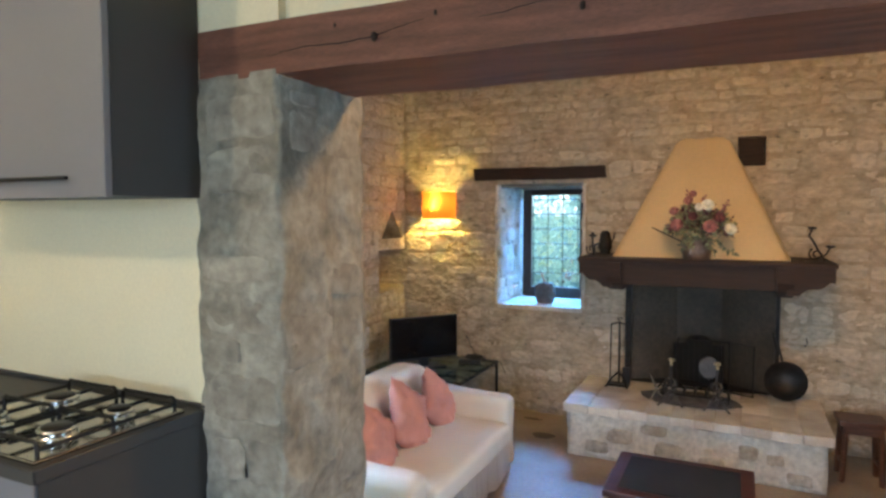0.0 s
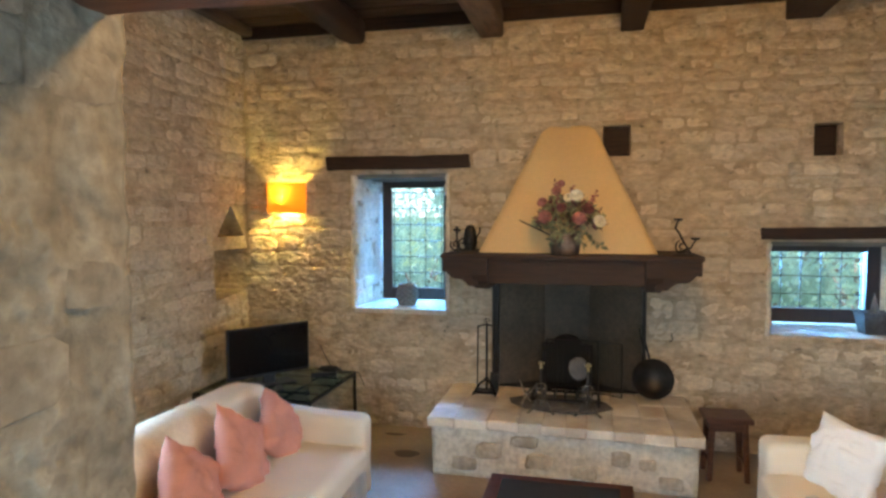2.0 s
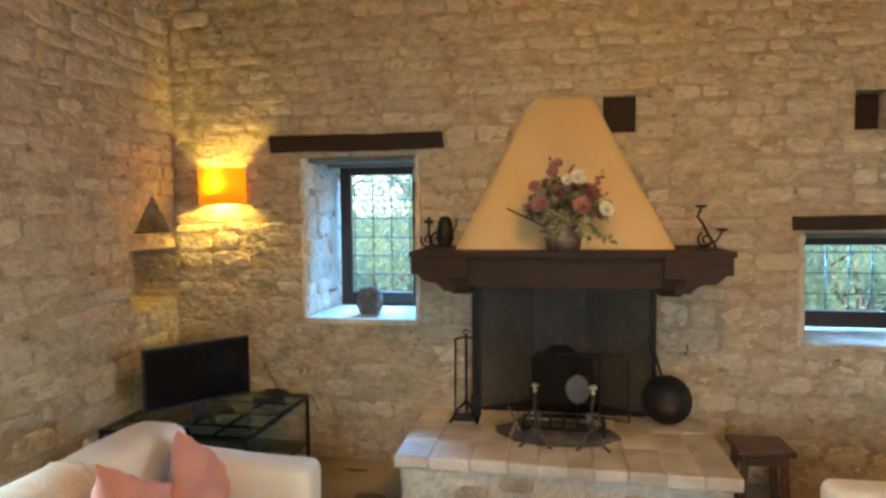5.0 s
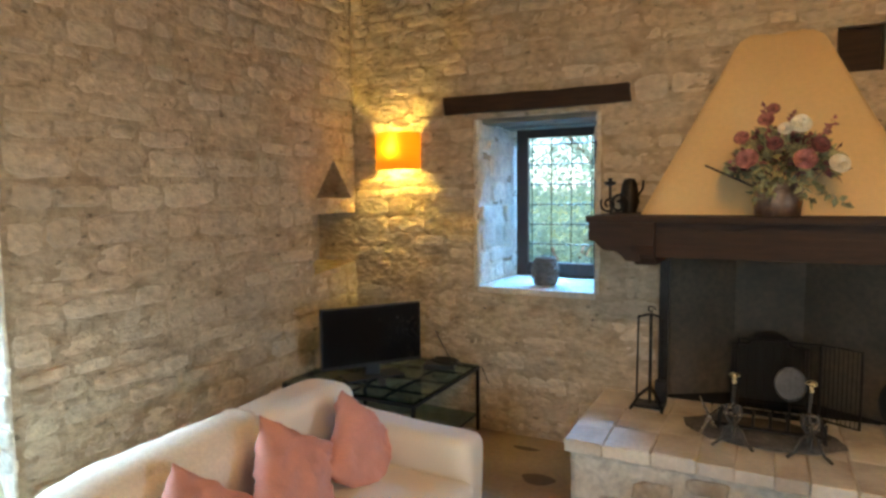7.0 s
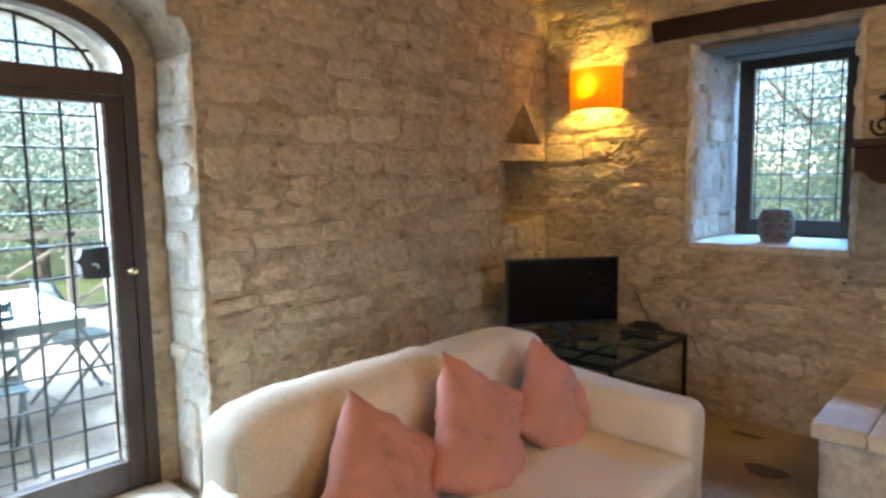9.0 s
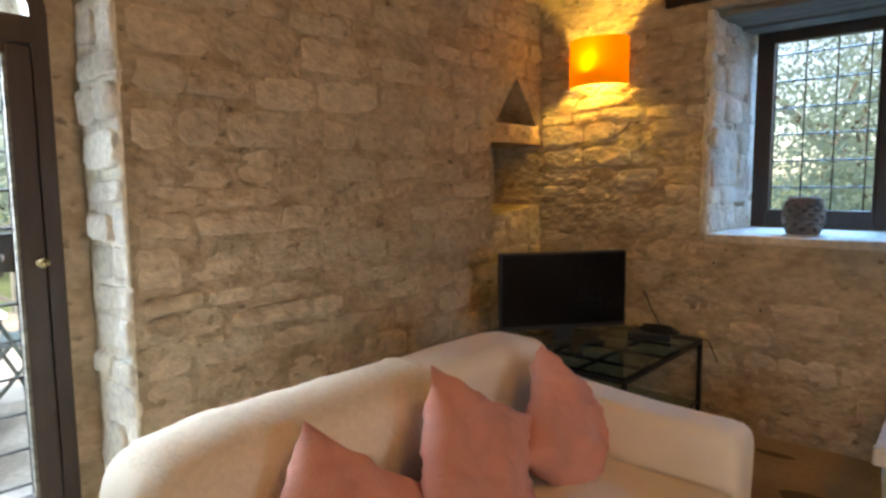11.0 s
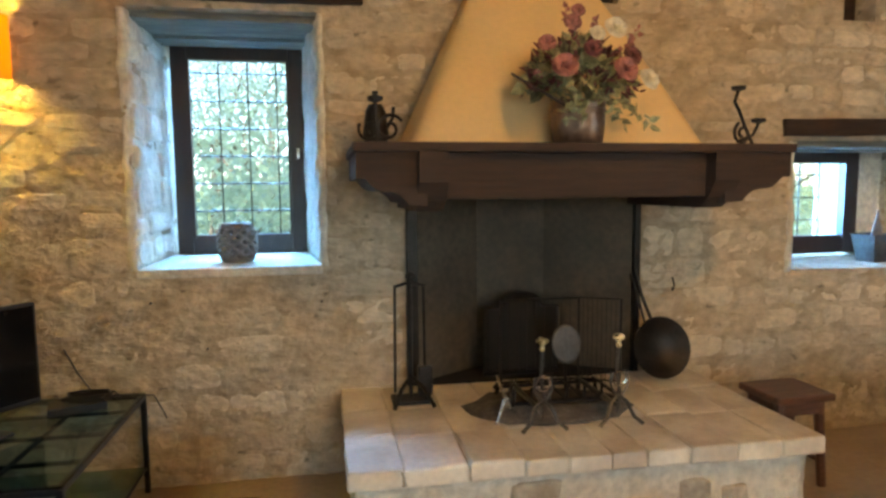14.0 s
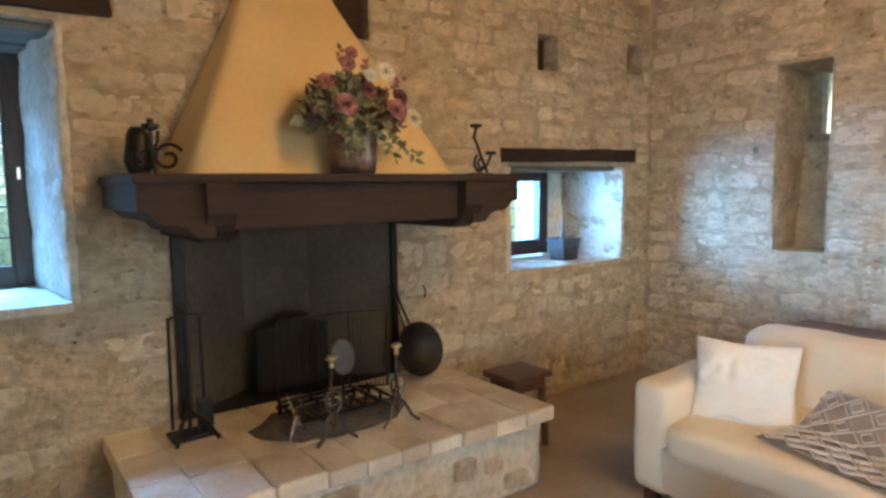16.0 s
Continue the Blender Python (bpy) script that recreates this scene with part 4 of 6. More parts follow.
def hood():
    """A plastered flue hood that leans back into the wall, its upper corners rounded."""
    bm = bmesh.new()
    n, rows = 40, 26
    ring = []
    for k in range(rows + 1):
        t = k / rows
        z = 1.579 + (2.585 - 1.579) * t
        half = 0.665 + (0.195 - 0.665) * t
        cx = -0.300
        y = 5.275 + (YF + 0.0 - 5.275) * (t ** 1.06)
        if t > 0.93:
            half *= math.sqrt(max(0.0, 1 - ((t - 0.93) / 0.07) ** 2)) * 0.26 + 0.74
        r = min(0.10, half * 0.5)
        row = []
        for i in range(n + 1):
            u = 2 * i / n - 1
            au = abs(u)
            if au > 0.62:
                q = (au - 0.62) / 0.38
                xx, yy = math.copysign(half - 0.5 * (YF - y) * 0.0, u), y + (YF - y) * q
                soft = max(0, 1 - q / 0.5)
                xx = math.copysign(half - 0.02 * soft ** 2 * min(1, 4 * (1 - t)), u)
            else:
                xx = u / 0.62 * half
                soft = max(0, (au / 0.62 - 0.8) / 0.2)
                xx = u / 0.62 * (half - 0.02 * min(1, 4 * (1 - t)))
                yy = y + 0.035 * soft ** 2 * (1 - t)
            wob = 0.004 * noise.noise(Vector((xx * 4, z * 4, 2)))
            row.append(bm.verts.new((cx + xx, min(yy + wob, YF + 0.004), z)))
        ring.append(row)
    for a, b in zip(ring, ring[1:]):
        for i in range(n):
            bm.faces.new((a[i], a[i + 1], b[i + 1], b[i]))
    bm.faces.new(ring[-1])
    structure(link("chimney_hood", bm, M_HOOD, smooth=True), "ochre plastered trapezoid chimney hood above the mantel", "chimney hood")


hood()


# ---------------------------------------------------------------- loose furniture
def sofa(name, at, turn, label, length=1.64, back_in=0.03, throw=True, low=0.0, group="sofas facing each other"):
    """Seat faces +x locally; length runs along y. Local origin on the floor under the middle."""
    s = thing(name, at, label, "sofa", turn, group)
    L = length / 2
    part("base", round_box(-0.46, 0.44, -L + 0.04, L - 0.04, 0.06, 0.30, 0.03, 14, 0.012, 6, 1), M_SLIP, s, smooth=True)
    part("seat", round_box(-0.30, 0.49, -L + 0.20, L - 0.20, 0.26, 0.43, 0.05, 24, 0.009, 6, 2), M_SLIP, s, smooth=True)
    back = round_box(-0.48, -0.22, -L + back_in, L - back_in, 0.10, 0.77, 0.07, 26, 0.007, 5, 3)
    for v in back.verts:
        if v.co.z > 0.3:
            k = (v.co.z - 0.3) / 0.47
            v.co.x -= 0.03 * k
            v.co.y *= 1 - 0.035 * k * k
            v.co.z -= 0.055 * k * max(0.0, (abs(v.co.y) - (L - 0.30)) / 0.30) ** 2
    part("backrest", back, M_SLIP, s, smooth=True)
    for sd in (1, -1):
        arm = round_box(-0.42, 0.45, sd * L - (0.20 if sd > 0 else 0), sd * L + (0.20 if sd < 0 else 0), 0.05, 0.585, 0.055, 20, 0.008, 5, 4 + sd)
        for v in arm.verts:
            k = (0.45 - v.co.x) / 0.87
            top = min(1, max(0, (v.co.z - 0.2) / 0.35))
            v.co.z += (0.05 * k * k - (low if sd < 0 else 0)) * top
        part("armrest", arm, M_SLIP, s, smooth=True)
    if throw:
        skirt = bmesh.new()
        n = 80
        top = [skirt.verts.new((0.472 + 0.005 * math.sin(i * 0.31) + 0.002 * math.sin(i * 0.83), -L + 0.20 + (2 * L - 0.40) * i / n, 0.36)) for i in range(n + 1)]
        bot = [skirt.verts.new((0.482 + 0.012 * math.sin(i * 0.31 + 0.6) + 0.005 * math.sin(i * 0.83 + i * i * 0.011), -L + 0.20 + (2 * L - 0.40) * i / n, 0.055 + 0.008 * math.sin(i * 0.5))) for i in range(n + 1)]
        for i in range(n):
            skirt.faces.new((top[i], top[i + 1], bot[i + 1], bot[i]))
        bmesh.ops.solidify(skirt, geom=skirt.faces[:], thickness=0.008)
        part("skirt", skirt, M_SLIP, s, "draped cotton throw hanging over the seat front", True)
    for x in (-0.4, 0.4):
        for y in (-L + 0.1, L - 0.1):
            part("foot", box(x - 0.03, x + 0.03, y - 0.03, y + 0.03, 0, 0.08, 0.004), M_MAHOG, s)
    return s


sofa("sofa", (-1.945, 3.62, 0), 0, "white slipcovered two-seat sofa with three pink cushions", low=0.06)
sofa("sofa", (1.30, 3.62, 0), 180, "white slipcovered sofa with a white cushion and patterned throw", 1.90, 0.15, False)


def waffle_throw():
    """A waffle-weave cover draped over one end of the sofa's back."""
    o = thing("sofa_throw", (-1.945, 3.62, 0), "cream waffle-weave throw draped over the sofa back", "blanket")
    L = 0.82
    prof = [(-0.196, 0.46), (-0.198, 0.55), (-0.203, 0.64), (-0.214, 0.70), (-0.245, 0.752), (-0.30, 0.784), (-0.38, 0.789), (-0.46, 0.772), (-0.505, 0.735), (-0.522, 0.68), (-0.520, 0.55), (-0.512, 0.40), (-0.505, 0.25)]
    bm = bmesh.new()
    n, rows = 70, []
    for i in range(n + 1):
        f = i / n
        row = []
        for q, (x, z) in enumerate(prof):
            y = -L + 0.035 + f * 0.865 + 0.05 * (q - 6) / 6 * f
            k = max(0.0, (z - 0.3) / 0.47)
            z2 = z - 0.055 * k * max(0.0, (abs(y) - (L - 0.30)) / 0.30) ** 2
            w = 0.006 * noise.noise(Vector((x * 5, y * 7, z * 4))) + 0.005 * abs(noise.noise(Vector((y * 16, z * 3, 4)))) + (0.006 * math.exp(-((1 - f) / 0.03) ** 2))
            out = Vector((x + 0.36, 0, z - 0.55)).normalized() * (w - 0.05 * max(0.0, 1 - f / 0.09) ** 2)
            row.append(bm.verts.new((x + out.x, y * (1 - 0.03 * k * k), z2 + out.z)))
        rows.append(row)
    for a, b in zip(rows, rows[1:]):
        for q in range(len(prof) - 1):
            bm.faces.new((a[q], a[q + 1], b[q + 1], b[q]))
    bmesh.ops.recalc_face_normals(bm, faces=bm.faces[:])
    bmesh.ops.solidify(bm, geom=bm.faces[:], thickness=0.005)
    part("cloth", bm, M_WAFFLE, o, smooth=True)
    fringe = bmesh.new()
    rnd = random.Random(8)
    for i in range(60):
        a = rows_end(i / 59, prof)
        rod(a, (a[0] + rnd.uniform(-0.006, 0.006), a[1] + 0.025 + rnd.uniform(-0.006, 0.01), a[2] - rnd.uniform(0.0, 0.012)), 0.0022, 0.001, 4, fringe)
    tagged(part("fringe", fringe, M_WAFFLE, o, "short cotton fringe"), kind="stuff")


def rows_end(f, prof):
    """A point along the far edge of the throw, from its front hem up over the back."""
    g = f * 7
    q = min(int(g), 6)
    (x0, z0), (x1, z1) = prof[q], prof[q + 1]
    x, z = x0 + (x1 - x0) * (g - q), z0 + (z1 - z0) * (g - q)
    return (x + 0.004, 0.075 + 0.05 * (g - 6) / 6, z + 0.004)


waffle_throw()


def lay_cushion(name, at, turn, lean, spin, w, h, t, seed, material, label, group=""):
    ob = link(name, cushion(w, h, t, seed), material, smooth=True)
    ob.matrix_world = pose(*at, 0, 0, turn) @ pose(0, 0, 0, -lean) @ pose(0, 0, 0, 0, spin)
    return tagged(ob, label, "cushion", group)


for k, (at, turn, spin, w) in enumerate((((-1.96, 3.19, 0.525), 97, 40, 0.45), ((-1.95, 3.61, 0.570), 99, 34, 0.45), ((-1.955, 4.07, 0.535), 96, 47, 0.41))):
    lay_cushion("cushion", at, turn, 20, spin, w, w, 0.17, k * 2.3, M_PINK, "salmon pink cotton cushion on the white sofa", "pink sofa cushions")
lay_cushion("cushion", (1.17, 4.18, 0.585), -68, 17, 1, 0.45, 0.40, 0.15, 9.1, M_WHITE, "white cotton cushion on the white sofa")


def patterned_throw():
    """A folded woven throw with a light lattice of diamonds."""
    m = mat("grey_woven_throw", (0.57, 0.545, 0.56), 0.95, 0, 0.1, 6, 0.4, 220, dist=0.003)
    light = mat("pale_woven_lines", (0.68, 0.66, 0.67), 0.95, 0, 0.08, 6, 0.3, 220, dist=0.003)
    o = thing("throw_blanket", (1.14, 3.66, 0.43), "grey woven throw with pale diamond pattern on the sofa", "blanket", -12)

    def sheet(u, v, lift=0.0):
        # u along the sofa, v from the seat's front up to the back
        x = -0.27 + v * 0.42 + (0.05 * (v - 0.7) if v > 0.7 else 0)
        z = 0.02 + 0.012 * math.sin(u * 9) + (max(0, v - 0.55) ** 1.4) * 0.42
        return Vector((x, 0.30 - u * 0.75 - v * 0.02, z + lift))
    bm = bmesh.new()
    n = 24
    g = [[bm.verts.new(sheet(i / n, j / n)) for j in range(n + 1)] for i in range(n + 1)]
    for i in range(n):
        for j in range(n):
            bm.faces.new((g[i][j], g[i + 1][j], g[i + 1][j + 1], g[i][j + 1]))
    bmesh.ops.solidify(bm, geom=bm.faces[:], thickness=0.016)
    part("cloth", bm, m, o, smooth=True)
    for ci in range(7):
        for cj in range(5):
            c = Vector(((ci + 0.5) / 7, (cj + 0.5) / 5))
            for sc in (1.0, 0.55):
                q = [(c.x - 0.071 * sc, c.y), (c.x, c.y - 0.1 * sc), (c.x + 0.071 * sc, c.y), (c.x, c.y + 0.1 * sc)]
                pts = []
                for a, d in zip(q, q[1:] + q[:1]):
                    for k in range(4):
                        u, v = a[0] + (d[0] - a[0]) * k / 4, a[1] + (d[1] - a[1]) * k / 4
                        pts.append(sheet(min(max(u, 0), 1), min(max(v, 0), 1), 0.012))
                part("diamond", tube(pts + pts[:1], 0.005, 4), light, o)


patterned_throw()


def coffee_table():
    t = thing("coffee_table", (-0.26, 3.62, 0), "dark mahogany coffee table with an inset top panel", "table")
    part("tabletop", box(-0.37, 0.37, -0.31, 0.31, 0.425, 0.46, 0.008), M_MAHOG, t)
    part("inset", box(-0.30, 0.30, -0.24, 0.24, 0.458, 0.464, 0.002), M_BLACK, t, "dark inset panel")
    part("apron", box(-0.34, 0.34, -0.28, 0.28, 0.33, 0.424, 0.004), M_MAHOG, t)
    for x in (-0.32, 0.32):
        for y in (-0.26, 0.26):
            part("leg", box(x - 0.03, x + 0.03, y - 0.03, y + 0.03, 0, 0.33, 0.005), M_MAHOG, t)


coffee_table()


def stool():
    s = thing("stool", (0.83, 5.34, 0), "small dark brown wooden stool beside the hearth", "stool", 2)
    part("seat", box(-0.155, 0.155, -0.135, 0.135, 0.415, 0.45, 0.008), M_STOOL, s)
    part("apron", box(-0.125, 0.125, -0.105, 0.105, 0.35, 0.414, 0.004), M_STOOL, s)
    for x in (-1, 1):
        for y in (-1, 1):
            b = bmesh.new()
            rod((x * 0.105, y * 0.085, 0.414), (x * 0.125, y * 0.105, 0), 0.024, 0.020, 8, b)
            part("leg", b, M_STOOL, s)
        part("stretcher", rod((x * 0.118, -0.095, 0.12), (x * 0.118, 0.095, 0.12), 0.012, seg=8), M_STOOL, s)


stool()


def tv_corner():
    t = thing("tv_table", (-2.64, 5.34, 0), "low glass table on a thin black iron frame", "table")
    x, y, z = 0.49, 0.46, 0.475
    for a in (-1, 1):
        for b in (-1, 1):
            part("leg", box(a * x - 0.011, a * x + 0.011, b * y - 0.011, b * y + 0.011, 0, z - 0.012, 0.002), M_IRON, t)
        part("frame_rail", box(a * x - 0.01, a * x + 0.01, -y, y, z - 0.03, z - 0.008, 0.002), M_IRON, t)
        part("frame_rail", box(-x, x, a * y - 0.01, a * y + 0.01, z - 0.03, z - 0.008, 0.002), M_IRON, t)
        part("brace", rod((a * x, -y, 0.12), (a * x, y, 0.12), 0.006, seg=6), M_IRON, t)
    for k in (-0.25, 0.0, 0.25):
        part("lattice_bar", box(k - 0.006, k + 0.006, -y, y, z - 0.024, z - 0.010), M_IRON, t)
        part("lattice_bar", box(-x, x, k - 0.006, k + 0.006, z - 0.025, z - 0.011), M_IRON, t)
    part("tabletop", box(-x - 0.01, x + 0.01, -y - 0.01, y + 0.01, z - 0.007, z + 0.003, 0.002), M_TABLEGLASS, t, "greenish glass top")
    part("shelf", box(-x, x, -y, y, 0.115, 0.122), M_TABLEGLASS, t, "lower glass shelf")
    a, b = Vector((-2.875, 4.95)), Vector((-2.456, 5.523))
    ang = math.degrees(math.atan2(b.y - a.y, b.x - a.x))
    c = (a + b) / 2
    v = thing("television", (c.x, c.y, 0.479), "black flat-screen television switched off", "television", ang)
    w = (b - a).length / 2
    part("housing", box(-w, w, 0.0, 0.035, 0.075, 0.485, 0.006), M_PLASTIC, v)
    part("back_cover", box(-w * 0.7, w * 0.7, 0.036, 0.07, 0.13, 0.42, 0.01), M_PLASTIC, v)
    part("screen", box(-w + 0.012, w - 0.012, -0.004, 0.001, 0.098, 0.474, 0.001), M_SCREEN, v, "dark glossy screen")
    part("neck", box(-0.05, 0.05, 0.01, 0.04, 0.008, 0.08, 0.004), M_PLASTIC, v)
    part("base", box(-0.20, 0.20, -0.08, 0.12, 0.0, 0.012, 0.005), M_PLASTIC, v)
    d = thing("set_top_box", (-2.36, 5.62, 0.479), "small black set-top box on the glass table", "electronics", 20)
    part("body", box(-0.11, 0.11, -0.07, 0.07, 0.0, 0.035, 0.005), M_PLASTIC, d)
    d = thing("remote_control", (-2.52, 5.12, 0.479), "black remote control on the glass table", "electronics", 35)
    part("body", box(-0.025, 0.025, -0.08, 0.08, 0.0, 0.018, 0.005), M_PLASTIC, d)
    cb = thing("tv_cable", (-2.3, 5.70, 0.479), "thin black cable hanging behind the television", "cable")
    part("cable", tube([(-0.12, -0.03, 0.25), (-0.10, 0.05, 0.12), (-0.06, 0.08, 0.03), (0.02, 0.06, 0.006), (0.12, 0.05, 0.006), (0.22, 0.02, 0.01), (0.27, 0.02, -0.1)], 0.004, 6), M_PLASTIC, cb)
    cb = thing("coiled_cable", (-2.30, 5.60, 0.516), "tangled black cables lying on a box", "cable")
    rnd = random.Random(2)
    part("coil", tube([(0.10 * math.cos(i * 0.9) + rnd.uniform(-0.02, 0.02), 0.055 * math.sin(i * 0.9), 0.006 + 0.0012 * i) for i in range(28)], 0.005, 5), M_PLASTIC, cb)


tv_corner()


# ---------------------------------------------------------------- wall lamp
def sconce():
    s = thing("wall_lamp", (-2.80, YF, 2.02), "lit wall lamp with an orange fabric half-drum shade", "lamp")
    bm = bmesh.new()
    n = 28
    r, z0, z1 = 0.185, -0.135, 0.135
    lo = [bm.verts.new((-r * math.cos(math.pi * i / n), -0.004 - 0.146 * math.sin(math.pi * i / n), z0)) for i in range(n + 1)]
    hi = [bm.verts.new((v.co.x, v.co.y, z1)) for v in lo]
    for i in range(n):
        bm.faces.new((lo[i], lo[i + 1], hi[i + 1], hi[i]))
    bmesh.ops.solidify(bm, geom=bm.faces[:], thickness=0.003)
    part("shade", bm, M_SHADE, s, "glowing orange fabric shade", True)
    part("backplate", box(-0.05, 0.05, -0.022, -0.001, -0.06, 0.06, 0.004), M_PALE, s)
    part("arm", rod((0, -0.02, -0.03), (0, -0.075, -0.03), 0.008), M_BRASS, s)
    b = bmesh.new()
    bmesh.ops.create_uvsphere(b, u_segments=12, v_segments=8, radius=0.022)
    b.transform(Matrix.Translation((0, -0.075, -0.035)))
    part("bulb", b, M_GLOWB, s, "small glowing bulb", True)


sconce()


def ceiling_lamp(at, label):
    s = thing("ceiling_lamp", at, label, "lamp")
    part("canopy", lathe([(0.05, 0.0), (0.05, -0.02), (0.012, -0.03)], 16), M_IRON, s)
    part("shade", lathe([(0.02, -0.05), (0.10, -0.07), (0.16, -0.12)], 20), M_IRON, s)


# fixture out of view; its form is made up to carry the kitchen bulb
ceiling_lamp((-2.3, -0.3, 2.998), "unseen small black ceiling lamp added over the kitchen bulb")


def fill_lamp_case():
    """A made-up case for the warm fill: a shallow shade, fixed under a joist."""
    s = thing("ceiling_lamp", (0.175, 2.75, 3.298), "unseen black lamp case added under a ceiling joist for warm fill", "lamp")
    part("canopy", lathe([(0.05, 0.004), (0.05, -0.015), (0.02, -0.025)], 18), M_IRON, s)
    part("shade", lathe([(0.018, -0.022), (0.06, -0.028), (0.125, -0.070), (0.165, -0.145), (0.161, -0.146), (0.121, -0.074), (0.058, -0.033), (0.018, -0.027)], 28), M_IRON, s, smooth=True)


fill_lamp_case()


# ---------------------------------------------------------------- things on the mantel, sills and hearth
def pierced_vase():
    v = thing("pierced_vase", (-1.745, 6.09, 1.044), "grey ceramic openwork vase on the window sill", "vase")
    prof = [(0.055, 0.0), (0.07, 0.01), (0.088, 0.05), (0.094, 0.09), (0.088, 0.135), (0.072, 0.175), (0.068, 0.19)]
    b = bmesh.new()
    seg, rows = 9, 7

    def rad(z):
        for (r0, z0), (r1, z1) in zip(prof, prof[1:]):
            if z0 <= z <= z1:
                return r0 + (r1 - r0) * (z - z0) / (z1 - z0)
        return prof[-1][0]
    for d in (1, -1):
        for i in range(seg):
            pts = []
            for k in range(rows + 1):
                z = 0.012 + 0.160 * k / rows
                a = 2 * math.pi * (i + d * k * 0.5) / seg
                pts.append((rad(z) * math.cos(a), rad(z) * math.sin(a), z))
            tube(pts, 0.011, 6, b)
    part("lattice", b, M_CERAMIC, v)
    part("rim", lathe([(0.066, 0.168), (0.078, 0.172), (0.074, 0.195), (0.062, 0.192), (0.066, 0.168)], 20), M_CERAMIC, v, smooth=True)
    part("foot", lathe([(0.05, 0.0), (0.072, 0.0), (0.080, 0.022), (0.06, 0.022), (0.05, 0.0)], 20), M_CERAMIC, v, smooth=True)


pierced_vase()


def zinc_planter():
    p = thing("zinc_planter", (2.03, 6.08, 0.938), "small zinc planter with a pointed ornament on the sill", "planter", 6)
    b = bmesh.new()
    vs = [b.verts.new(q) for q in ((-0.085, -0.06, 0), (0.085, -0.06, 0), (0.085, 0.06, 0), (-0.085, 0.06, 0), (-0.115, -0.08, 0.165), (0.115, -0.08, 0.165), (0.115, 0.08, 0.165), (-0.115, 0.08, 0.165))]
    for q in ((3, 2, 1, 0), (0, 1, 5, 4), (1, 2, 6, 5), (2, 3, 7, 6), (3, 0, 4, 7)):
        b.faces.new([vs[i] for i in q])
    bmesh.ops.solidify(b, geom=b.faces[:], thickness=0.004)
    part("trough", b, M_GALV, p)
    for y in (-0.08, 0.08):
        part("rim", rod((-0.118, y, 0.166), (0.118, y, 0.166), 0.006, seg=6), M_GALV, p)
    b = bmesh.new()
    bmesh.ops.create_cone(b, cap_ends=True, segments=4, radius1=0.05, radius2=0.008, depth=0.18)
    b.transform(Matrix.Translation((0, 0, 0.205)))
    part("cone", b, M_GALV, p)
    part("tip", rod((0, 0, 0.28), (0, 0, 0.315), 0.01, 0.004), M_GALV, p)


zinc_planter()


